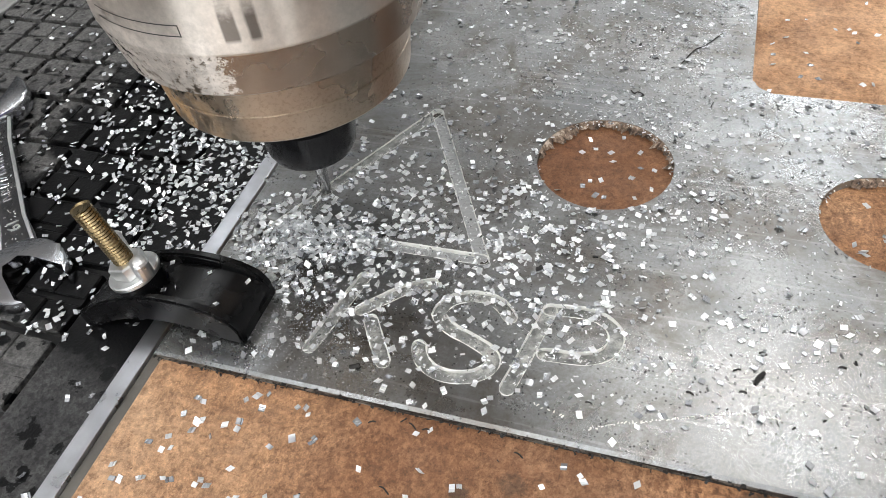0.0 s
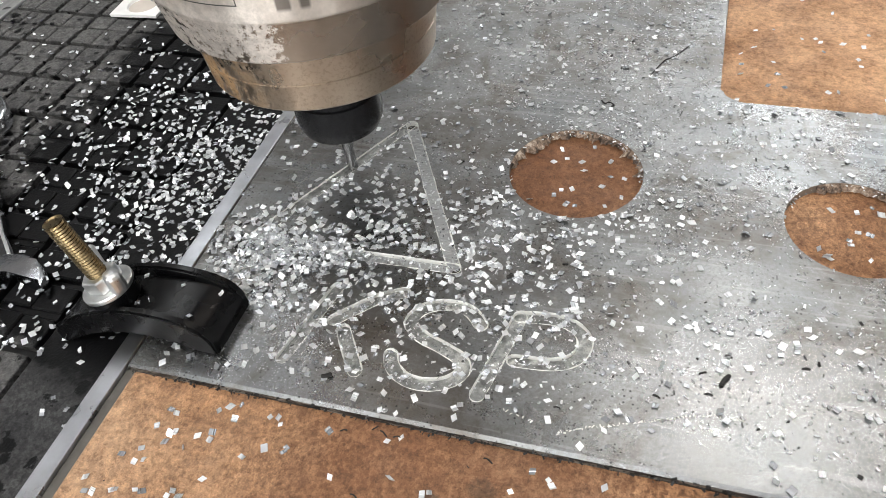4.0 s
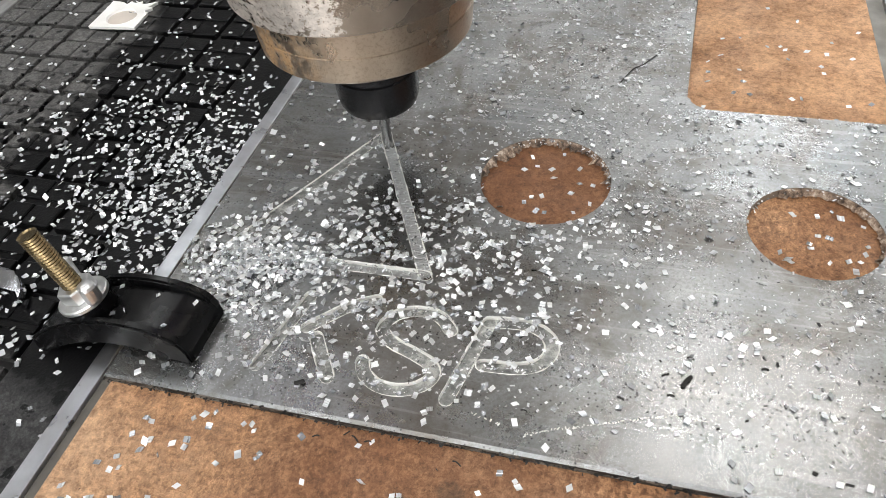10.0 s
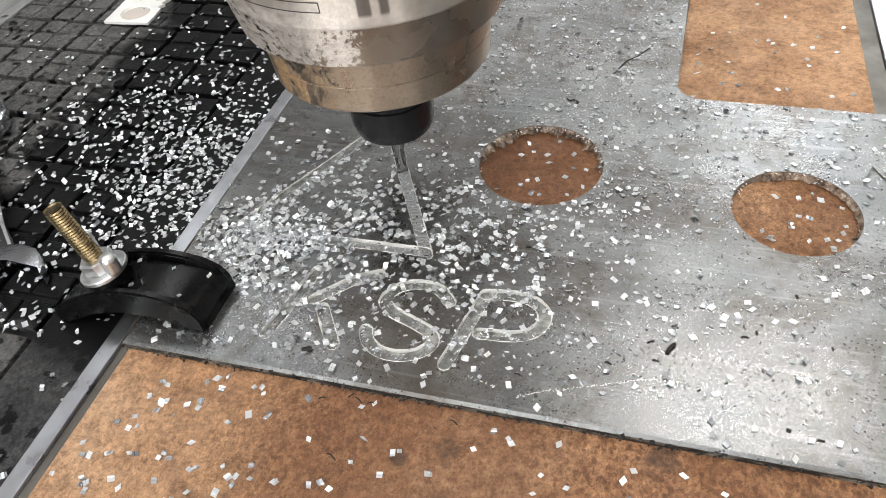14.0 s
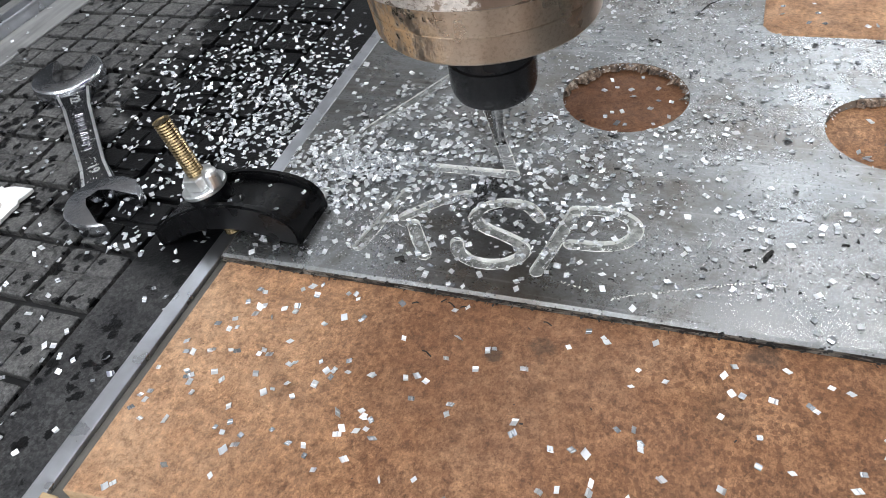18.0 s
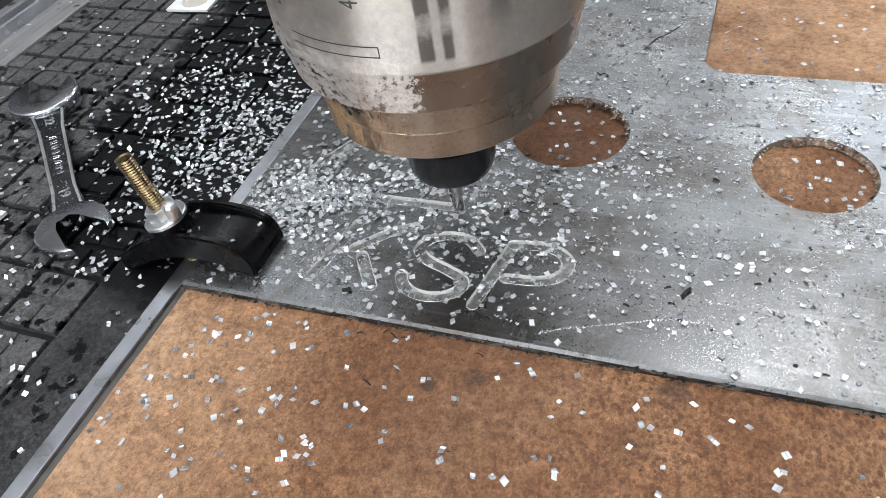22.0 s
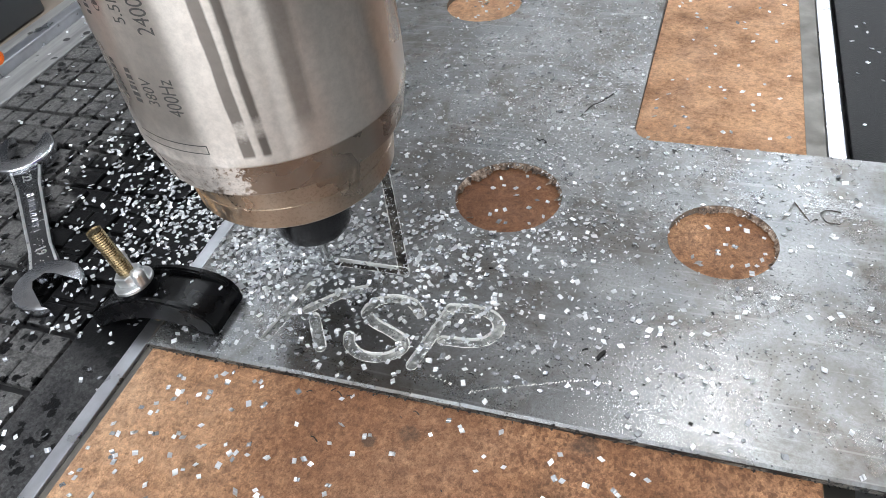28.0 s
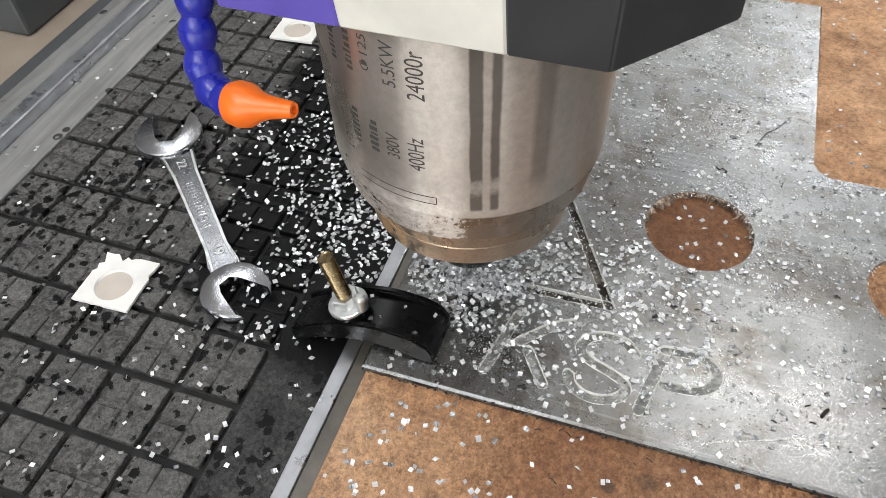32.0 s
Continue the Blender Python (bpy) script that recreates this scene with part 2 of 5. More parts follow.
def wet_rubber(name, paler, wet, fine):
    """Dusty rubber with ragged dark drops, fine speckle and a soaked stretch near the cut."""
    m = material(name, (0.04, 0.04, 0.04), 0.5)
    g = Graph(m, True)
    area = g.ramp(g.noise(14, 3, 0.6), (0.36, 0.0), (0.62, 0.34))
    drops = g.ramp(g.calc("SUBTRACT", g.calc("ADD", g.cells(125), g.calc("MULTIPLY", g.noise(170, 4, 0.65), 1.3)), area), (0.72, 1.0), (0.78, 0.0))
    speck = g.ramp(g.noise(fine, 3, 0.6), (0.50, 0.0), (0.55, 1.0))
    speck = g.calc("MULTIPLY", speck, g.ramp(g.noise(24, 3), (0.35, 0.35), (0.60, 1.0)))
    soak = g.calc("MULTIPLY", axis_mask(g, 0, -0.21, -0.06), axis_mask(g, 1, -0.05, 0.09))
    pool = g.ramp(g.calc("ADD", soak, g.calc("MULTIPLY", g.noise(26, 6, 0.65), 0.7)), (0.62, 0.0), (0.72, 1.0))
    fac = g.calc("MAXIMUM", g.calc("MAXIMUM", drops, g.calc("MULTIPLY", speck, 0.55)), pool)
    grime = g.ramp(g.noise(600, 3, 0.75), (0.3, (0.55, 0.55, 0.55)), (0.7, (1.45, 1.45, 1.45)))
    dust = g.ramp(g.noise(40, 5, 0.7), (0.3, (0.7, 0.7, 0.71)), (0.7, (1.25, 1.24, 1.22)))
    c = g.mix(1.0, g.mix(1.0, paler, dust, "MULTIPLY"), grime, "MULTIPLY")
    g.color(g.mix(fac, c, wet))
    g.rough(g.mix(fac, (0.80, 0.80, 0.80), (0.34, 0.34, 0.34)))
    g.b.inputs["Specular IOR Level"].default_value = 0.18
    g.bump(g.noise(700, 3, 0.6), 0.45, 0.0006)
    return m


def turned(g, amount):
    """Fine lathe marks round z: reflections are drawn out along the axis."""
    n = g.t.nodes.new("ShaderNodeTangent")
    n.direction_type, n.axis = "RADIAL", "Z"
    g.link(n.outputs[0], g.b.inputs["Tangent"])
    g.b.inputs["Anisotropic"].default_value = amount
    g.b.inputs["Anisotropic Rotation"].default_value = 0.25


def height_mask(g, z0, z1):
    n = g.t.nodes.new("ShaderNodeSeparateXYZ")
    g.link(g.co, n.inputs[0])
    r = g.t.nodes.new("ShaderNodeMapRange")
    r.inputs["From Min"].default_value, r.inputs["From Max"].default_value = z0, z1
    g.link(n.outputs[2], r.inputs["Value"])
    return r.outputs[0]


def angle_round(g):
    """Degrees round the z axis of the thing."""
    n = g.t.nodes.new("ShaderNodeSeparateXYZ")
    g.link(g.co, n.inputs[0])
    return g.calc("MULTIPLY", g.calc("ARCTAN2", n.outputs[1], n.outputs[0]), 57.29578)


def between(g, value, lo, hi, soft):
    """One from lo to hi, falling to nothing within soft."""
    out = []
    for edge, sign in ((lo, 1), (hi, -1)):
        r = g.t.nodes.new("ShaderNodeMapRange")
        r.inputs["From Min"].default_value, r.inputs["From Max"].default_value = edge - sign * soft, edge + sign * soft
        g.link(value, r.inputs["Value"])
        out.append(r.outputs[0])
    return g.calc("MULTIPLY", *out)


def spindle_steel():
    """Turned steel with a dried whitish film that ends in a ragged edge, and dark reflections painted in."""
    m = material("spindle_steel", (0.6, 0.56, 0.5), 0.3, 1.0)
    g = Graph(m)
    deg = angle_round(g)
    height = height_mask(g, 0.0, 1.0)
    base = g.ramp(g.noise(14, 4, 0.6, g.scaled(1, 1, 0.25)), (0.3, (0.51, 0.455, 0.40)), (0.7, (0.66, 0.605, 0.54)))
    # Chamfer darkened in colour for the shade on its downward slope.
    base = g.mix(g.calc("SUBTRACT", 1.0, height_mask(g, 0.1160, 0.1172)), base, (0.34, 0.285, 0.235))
    rag = g.calc("MULTIPLY", g.calc("SUBTRACT", g.noise(330, 8, 0.78), 0.5), 2.5)
    wide = g.calc("MULTIPLY", g.calc("SUBTRACT", g.noise(28, 3, 0.5), 0.5), 1.3)
    side = between(g, deg, -172, -70, 9)
    score = g.calc("ADD", side, g.calc("ADD", rag, g.calc("MULTIPLY", wide, 0.6)))
    low = g.calc("SUBTRACT", 1.0, height_mask(g, 0.118, 0.146))
    # Even pale layer painting in bright reflections, left off the dark side.
    thin = g.calc("MULTIPLY", height_mask(g, 0.1160, 0.1172), g.ramp(g.noise(22, 4, 0.6, g.scaled(1, 1, 0.5)), (0.35, 0.28), (0.65, 0.50)))
    thin = g.calc("MULTIPLY", thin, between(g, deg, -114, -5, 10))
    film = g.calc("MAXIMUM", thin, g.calc("MULTIPLY", g.ramp(score, (0.80, 0.0), (0.86, 1.0)), low))
    speckle = g.ramp(g.noise(260, 7, 0.78), (0.38, 0.66), (0.60, 1.0))
    c = g.mix(g.calc("MULTIPLY", film, 0.9), base, (0.74, 0.68, 0.62))
    c = g.mix(g.calc("ADD", 0.18, g.calc("MULTIPLY", film, 0.75)), c, speckle, "MULTIPLY")
    # Dark upright reflections painted into the colour: two narrow, one broad.
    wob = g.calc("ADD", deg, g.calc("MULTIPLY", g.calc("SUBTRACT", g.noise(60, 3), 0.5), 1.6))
    reflection_bands = g.calc("MAXIMUM", between(g, wob, -72.5, -68.0, 0.35), between(g, wob, -65.2, -62.0, 0.45))
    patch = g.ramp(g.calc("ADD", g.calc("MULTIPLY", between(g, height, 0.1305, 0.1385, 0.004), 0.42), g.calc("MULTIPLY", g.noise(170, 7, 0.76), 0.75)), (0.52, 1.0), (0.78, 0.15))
    reflection_bands = g.calc("MULTIPLY", g.calc("MULTIPLY", reflection_bands, height_mask(g, 0.1205, 0.1220)), patch)
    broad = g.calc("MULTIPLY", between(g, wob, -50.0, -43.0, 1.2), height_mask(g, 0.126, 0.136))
    reflection_bands = g.calc("MAXIMUM", reflection_bands, g.calc("MULTIPLY", broad, 0.55))
    c = g.mix(g.calc("MULTIPLY", reflection_bands, 0.85), c, (0.115, 0.098, 0.085))
    g.color(c)
    g.link(g.calc("SUBTRACT", 1.0, g.calc("MULTIPLY", film, 0.45)), g.b.inputs["Metallic"])
    g.rough(g.mix(film, g.ramp(g.noise(40, 4), (0.3, 0.24), (0.7, 0.30)), (0.42, 0.42, 0.42)))
    turned(g, 0.95)
    g.bump(g.calc("ADD", g.noise(1200, 2, 0.6, g.scaled(0.3, 0.3, 1)), g.calc("MULTIPLY", film, 0.6)), 0.10, 0.0004)
    return m


def nose_steel():
    """Bronze-stained turned steel with a beaded crust on one side."""
    m = material("stained_nose_steel", (0.5, 0.4, 0.3), 0.35, 1.0)
    g = Graph(m)
    deg = angle_round(g)
    base = g.ramp(g.noise(16, 4, 0.6), (0.3, (0.38, 0.305, 0.235)), (0.7, (0.52, 0.435, 0.345)))
    crust = g.calc("MULTIPLY", between(g, deg, -178, -98, 12), g.ramp(g.noise(90, 6, 0.7, g.scaled(1, 1, 0.7)), (0.42, 0.0), (0.52, 1.0)))
    beads = g.ramp(g.cells(620), (0.22, 1.0), (0.34, 0.0))
    beads = g.calc("MULTIPLY", beads, g.ramp(g.noise(120, 3, 0.6), (0.40, 0.0), (0.52, 1.0)))
    c = g.mix(g.calc("MULTIPLY", crust, 0.85), base, (0.50, 0.31, 0.155))
    c = g.mix(g.calc("MULTIPLY", g.calc("MULTIPLY", beads, crust), 0.85), c, (0.085, 0.05, 0.028))
    grit = g.ramp(g.noise(700, 4, 0.7), (0.34, 0.45), (0.50, 1.0))
    g.color(g.mix(0.45, c, grit, "MULTIPLY"))
    g.link(g.calc("SUBTRACT", 1.0, g.calc("MULTIPLY", crust, 0.55)), g.b.inputs["Metallic"])
    g.rough(g.mix(crust, g.ramp(g.noise(30, 4), (0.3, 0.24), (0.7, 0.36)), (0.62, 0.62, 0.62)))
    turned(g, 0.9)
    g.bump(g.calc("ADD", g.calc("MULTIPLY", g.noise(430, 4, 0.7), g.calc("ADD", crust, 0.35)), g.calc("MULTIPLY", g.noise(900, 2, 0.5, g.scaled(0.2, 0.2, 1.0)), 0.12)), 0.60, 0.0009)
    return m


def bright_metal(name, color, rough, scale=200, strength=0.1):
    m = material(name, color, rough, 1.0)
    g = Graph(m)
    lo, hi = tuple(v * 0.8 for v in color), tuple(min(1, v * 1.1) for v in color)
    g.color(g.ramp(g.noise(scale * 0.3, 4, 0.6), (0.3, lo), (0.7, hi)))
    g.rough(g.ramp(g.noise(scale * 0.5, 4), (0.3, rough * 0.75), (0.7, min(1, rough * 1.35))))
    g.bump(g.noise(scale * 3, 3, 0.7), strength, 0.0006)
    return m


def plain_paint(name, color, rough, strength=0.06):
    m = material(name, color, rough)
    g = Graph(m)
    lo, hi = tuple(v * 0.86 for v in color), tuple(min(1, v * 1.08) for v in color)
    g.color(g.ramp(g.noise(30, 4, 0.6), (0.3, lo), (0.7, hi)))
    g.rough(g.ramp(g.noise(60, 4), (0.3, rough * 0.8), (0.7, min(1, rough * 1.25))))
    g.bump(g.noise(500, 3, 0.6), strength, 0.0006)
    return m


def drop_stained(name):
    m = material(name, (0.4, 0.4, 0.4), 0.5, 0.6)
    g = Graph(m, True)
    base = g.ramp(g.noise(30, 5, 0.6, g.scaled(3, 0.25, 1)), (0.3, (0.22, 0.22, 0.22)), (0.7, (0.42, 0.42, 0.41)))
    drops = g.ramp(g.cells(60), (0.20, 1.0), (0.24, 0.0))
    drops = g.calc("MULTIPLY", drops, g.ramp(g.noise(22, 2), (0.47, 0.0), (0.52, 1.0)))
    g.color(g.mix(g.calc("MULTIPLY", drops, 0.9), base, (0.02, 0.02, 0.02)))
    g.rough(g.ramp(g.noise(50, 4), (0.3, 0.40), (0.7, 0.62)))
    g.bump(g.noise(500, 3, 0.7), 0.2, 0.0006)
    return m


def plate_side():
    m = material("gummed_edge_slot_shade", (0.3, 0.29, 0.26), 0.6, 0.5)
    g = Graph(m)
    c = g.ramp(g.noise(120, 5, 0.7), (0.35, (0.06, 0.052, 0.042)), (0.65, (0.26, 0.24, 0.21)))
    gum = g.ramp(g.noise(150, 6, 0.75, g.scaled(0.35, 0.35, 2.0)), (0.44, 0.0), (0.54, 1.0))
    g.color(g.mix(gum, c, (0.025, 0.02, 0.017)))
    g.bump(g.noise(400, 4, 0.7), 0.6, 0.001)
    return m


def torn_cut():
    """Floor of a cut groove: dull metal smeared with bright torn patches."""
    m = material("fresh_cut_aluminium", (0.5, 0.5, 0.5), 0.4, 0.75)
    g = Graph(m)
    g.color(g.ramp(g.noise(170, 6, 0.75), (0.36, (0.18, 0.184, 0.18)), (0.50, (0.32, 0.324, 0.316)), (0.64, (0.62, 0.62, 0.60))))
    g.rough(g.ramp(g.noise(90, 4), (0.3, 0.26), (0.7, 0.50)))
    g.bump(g.noise(380, 5, 0.75), 0.65, 0.0010)
    return m


def torn_fibre():
    m = material("dirty_torn_edge", (0.3, 0.22, 0.16), 0.85)
    g = Graph(m)
    c = g.ramp(g.noise(150, 6, 0.8), (0.40, (0.045, 0.030, 0.022)), (0.52, (0.26, 0.185, 0.135)), (0.62, (0.58, 0.49, 0.40)))
    g.color(c)
    g.bump(g.noise(700, 5, 0.8), 0.8, 0.0008)
    return m


def chip_metal(name, lo, hi, rough):
    m = material(name, hi, rough, 0.70)
    g = Graph(m)
    rnd = g.t.nodes.new("ShaderNodeNewGeometry").outputs["Random Per Island"]
    g.color(g.ramp(rnd, (0.0, lo), (1.0, hi)))
    g.rough(g.ramp(rnd, (0.0, rough * 0.6), (1.0, rough * 1.3)))
    return m


M_PLATE = plate_metal()
M_CUT = torn_cut()
# Pale and unmetallic, painting in the glint of cut edges; scratch nicks share it.
M_BURR_BRIGHT = plain_paint("bright_burr", (0.72, 0.72, 0.69), 0.45, 0.3)
# Frosted groove walls, whitened further for the light they catch.
M_CUT_WALL = plain_paint("frosted_lit_wall", (0.84, 0.84, 0.80), 0.42, 0.5)
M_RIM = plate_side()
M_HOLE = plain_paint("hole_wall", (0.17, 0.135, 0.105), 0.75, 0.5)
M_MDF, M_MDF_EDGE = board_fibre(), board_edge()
M_RUBBER = wet_rubber("wet_black_rubber", (0.112, 0.111, 0.110), (0.0040, 0.0040, 0.0045), 240)
M_RUBBER_FLAT = wet_rubber("wet_flat_rubber", (0.056, 0.056, 0.057), (0.0045, 0.0045, 0.005), 400)
M_GROOVE = plain_paint("dark_groove", (0.012, 0.012, 0.013), 0.5)
M_BAR = bright_metal("extruded_aluminium", (0.60, 0.62, 0.66), 0.32, 160, 0.1)
M_BAR_DULL = bright_metal("stained_aluminium", (0.22, 0.21, 0.19), 0.45, 160, 0.3)
M_RAIL = drop_stained("stained_rail_aluminium")
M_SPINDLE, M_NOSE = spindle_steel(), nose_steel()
M_NUT = plain_paint("blackened_steel", (0.009, 0.009, 0.010), 0.20, 0.06)
M_NUT.node_tree.nodes["Principled BSDF"].inputs["Specular IOR Level"].default_value = 0.30
M_TOOL = bright_metal("carbide", (0.42, 0.42, 0.42), 0.22, 400)
M_MARK = plain_paint("engraved_mark", (0.06, 0.055, 0.05), 0.6)
M_CLAMP = plain_paint("black_clamp_plastic", (0.004, 0.004, 0.0045), 0.26, 0.12)
M_CLAMP.node_tree.nodes["Principled BSDF"].inputs["Specular IOR Level"].default_value = 0.28
M_BRASS = bright_metal("yellow_zinc", (0.28, 0.215, 0.12), 0.24, 400)
M_ZINC = bright_metal("white_zinc", (0.86, 0.87, 0.87), 0.34, 300)
# Darker than the jaws: the shank's dark reflection is put into its colour.
M_CHROME_DARK = bright_metal("dark_shank_steel", (0.25, 0.255, 0.27), 0.11, 160, 0.22)
M_CHROME = bright_metal("satin_chrome", (0.58, 0.59, 0.62), 0.14, 200, 0.20)
M_WHITE = plain_paint("white_plastic", (0.88, 0.875, 0.85), 0.45)
M_HOSE = plain_paint("blue_hose_plastic", (0.012, 0.018, 0.30), 0.25)
M_NOZZLE = plain_paint("orange_nozzle_plastic", (0.90, 0.17, 0.015), 0.38)
M_PURPLE = plain_paint("purple_paint", (0.115, 0.085, 0.42), 0.42)
M_CREAM = plain_paint("cream_paint", (0.66, 0.64, 0.58), 0.42)
M_DARK = plain_paint("charcoal_paint", (0.028, 0.028, 0.030), 0.42)
M_WOOD = plain_paint("raw_wood", (0.50, 0.36, 0.21), 0.8, 0.3)
M_CHIP = chip_metal("aluminium_chip", (0.50, 0.52, 0.55), (0.93, 0.94, 0.95), 0.34)
M_THROWN = chip_metal("torn_chip", (0.25, 0.255, 0.26), (0.66, 0.67, 0.68), 0.38)
M_MIST = plain_paint("water_mist", (0.88, 0.89, 0.90), 0.9)
M_SPECK = chip_metal("aluminium_fines", (0.30, 0.30, 0.31), (0.86, 0.87, 0.90), 0.40)
M_CRUMB = plain_paint("black_crumb", (0.01, 0.01, 0.01), 0.5)
M_FLOOR = plain_paint("dusty_concrete", (0.30, 0.25, 0.20), 0.8, 0.4)
M_WALL = plain_paint("grey_wall", (0.50, 0.51, 0.52), 0.9)
M_CEIL = plain_paint("pale_ceiling", (0.76, 0.77, 0.78), 0.9)
M_BURR = torn_fibre()
M_BEIGE = plain_paint("worn_beige_plastic", (0.60, 0.54, 0.48), 0.6)
M_HAIR = plain_paint("dark_fibre", (0.012, 0.011, 0.010), 0.6)
M_STEEL = plain_paint("machine_steel", (0.075, 0.08, 0.085), 0.45)


# ---- mesh helpers ----
def mesh_object(name, bm, mat, smooth=False):
    me = bpy.data.meshes.new(name)
    bmesh.ops.recalc_face_normals(bm, faces=bm.faces)
    if smooth:
        for f in bm.faces:
            f.smooth = True
    bm.to_mesh(me)
    bm.free()
    if smooth:
        me.set_sharp_from_angle(angle=radians(24))
    for one in mat if isinstance(mat, (list, tuple)) else [mat]:
        me.materials.append(one)
    return new(name, me)


def part(name, bm, mat, parent, label="", smooth=False):
    ob = mesh_object(name, bm, mat, smooth)
    ob.parent = parent
    if label:
        tagged(ob, label)
    return ob


def box(x0, x1, y0, y1, z0, z1, bevel=0.0, seg=2):
    bm = bmesh.new()
    bmesh.ops.create_cube(bm, size=1)
    for v in bm.verts:
        v.co = ((x0 + x1) / 2 + v.co.x * (x1 - x0), (y0 + y1) / 2 + v.co.y * (y1 - y0), (z0 + z1) / 2 + v.co.z * (z1 - z0))
    if bevel:
        bmesh.ops.bevel(bm, geom=bm.edges[:], offset=bevel, segments=seg, affect="EDGES", profile=0.5)
    return bm


def lathe(profile, n=64):
    """A solid of revolution about z from (radius, height) pairs."""
    bm = bmesh.new()
    rings = []
    for r, z in profile:
        if r < 1e-6:
            rings.append([bm.verts.new((0, 0, z))])
        else:
            rings.append([bm.verts.new((r * math.cos(2 * math.pi * i / n), r * math.sin(2 * math.pi * i / n), z)) for i in range(n)])
    for a, b in zip(rings, rings[1:]):
        for i in range(n):
            j = (i + 1) % n
            if len(a) == 1 and len(b) == 1:
                continue
            if len(a) == 1:
                bm.faces.new((a[0], b[j], b[i]))
            elif len(b) == 1:
                bm.faces.new((a[i], a[j], b[0]))
            else:
                bm.faces.new((a[i], a[j], b[j], b[i]))
    return bm


def prism(outline, z0, z1, bevel=0.0, seg=2):
    """An outline in x, y pulled up from z0 to z1."""
    bm = bmesh.new()
    low = [bm.verts.new((x, y, z0)) for x, y in outline]
    top = [bm.verts.new((x, y, z1)) for x, y in outline]
    n = len(outline)
    cap = bm.faces.new(top)
    base = bm.faces.new(low[::-1])
    for i in range(n):
        bm.faces.new((low[i], low[(i + 1) % n], top[(i + 1) % n], top[i]))
    if bevel:
        edges = list(set(cap.edges[:]))
        bmesh.ops.bevel(bm, geom=edges, offset=bevel, segments=seg, affect="EDGES", profile=0.5)
    return bm


def moved(bm, m):
    bmesh.ops.transform(bm, matrix=m, verts=bm.verts)
    return bm


def joined(*bms):
    out = bmesh.new()
    for bm in bms:
        me = bpy.data.meshes.new("tmp")
        bm.to_mesh(me)
        bm.free()
        out.from_mesh(me)
        bpy.data.meshes.remove(me)
    return out


def thing(name, x=0, y=0, z=0, label="", category="", group="", kind="", rz=0):
    ob = new(name)
    ob.matrix_world = pose(x, y, z, 0, 0, rz)
    return tagged(ob, label, category, group, kind)


# ---- corners of the cut triangle ----
APEX, LOW_RIGHT, LOW_LEFT = (0.0690, 0.1745), (0.1195, 0.0785), (0.0195, 0.0775)
LOW_END, SLOT = (0.0370, 0.0770), 0.0031

# ---- setting: room and machine bed ----
tagged(mesh_object("floor", box(-4, 4, -4, 6, -0.90, -0.80), M_FLOOR), "dusty brown concrete workshop floor beside the machine", "floor", kind="structure")
# Unseen walls and ceiling, added to close the room and bounce light.
for nm, b in (("wall_north", (-4, 4, 6, 6.1, -0.8, 2.6)), ("wall_south", (-4, 4, -4.1, -4, -0.8, 2.6)), ("wall_west", (-4.1, -4, -4, 6, -0.8, 2.6)), ("wall_east", (4, 4.1, -4, 6, -0.8, 2.6))):
    tagged(mesh_object(nm, box(*b), M_WALL), "plain grey painted workshop wall", "wall", kind="structure")
tagged(mesh_object("ceiling", box(-4.1, 4.1, -4.1, 6.1, 2.6, 2.7), M_CEIL), "plain pale workshop ceiling", "ceiling", kind="structure")

bed = thing("machine_bed", label="black vacuum machine bed with a grid of wet rubber tiles", category="machine bed")
part("base", box(-0.2945, 0.70, -0.40, 0.95, -0.7995, FLOOR_GROOVE), M_GROOVE, bed)
part("edge_strip", box(-0.0585, -0.0185, -0.40, 0.95, FLOOR_GROOVE, TOP_BED, 0.0008), M_RUBBER_FLAT, bed, "flat wet black rubber strip")
part("edge_strip", box(0.3605, 0.4045, -0.40, 0.95, FLOOR_GROOVE, TOP_BED, 0.0008), M_RUBBER_FLAT, bed, "flat wet black rubber strip")


def tile_mesh(name, seed):
    """A rubber tile: two rows parted by a groove, each of a high and a low pad that meet in a step."""
    rng = random.Random(seed)
    pads = []
    for cy in (-1, 1):
        y, h = cy * 0.0099, 0.0079 + rng.uniform(-0.0003, 0.0003)
        top = rng.uniform(-0.0005, 0.0)
        pads.append(box(-0.0160, -0.0004, y - h, y + h, -0.0022, top, 0.0007, 1))
        pads.append(box(-0.0181, -0.0158, y - h, y + h, -0.0022, top - 0.0009, 0.0005, 1))
        pads.append(box(-0.0003, 0.0178, y - h, y + h, -0.0022, top - 0.0010 + rng.uniform(-0.0002, 0.0002), 0.0007, 1))
    pads.append(box(-0.0176, 0.0176, -0.0176, 0.0176, FLOOR_GROOVE - TOP_BED, -0.0021))
    bm = joined(*pads)
    me = bpy.data.meshes.new(name)
    bmesh.ops.recalc_face_normals(bm, faces=bm.faces)
    bm.to_mesh(me)
    bm.free()
    me.materials.append(M_RUBBER)
    return me


TILES = [tile_mesh("tile", s) for s in range(5)]
CUPS = ((-0.1745, 0.0170), (-0.1875, 0.3020))


def lay_tile(x, y):
    ob = new("tile", random.choice(TILES))
    ob.parent = bed
    ob.matrix_local = pose(x, y, TOP_BED)


def lay_tiles():
    random.seed(4)
    for j in range(-5, 17):
        y = -0.0550 + 0.04 * j
        for i in range(6):
            lay_tile(-0.0805 - 0.0398 * i, y)
        if j >= 5:
            for i in range(3):
                lay_tile(0.4275 + 0.04 * i, y)
        if j >= 14:
            for i in range(9):
                lay_tile(-0.0005 + 0.04 * i, y)


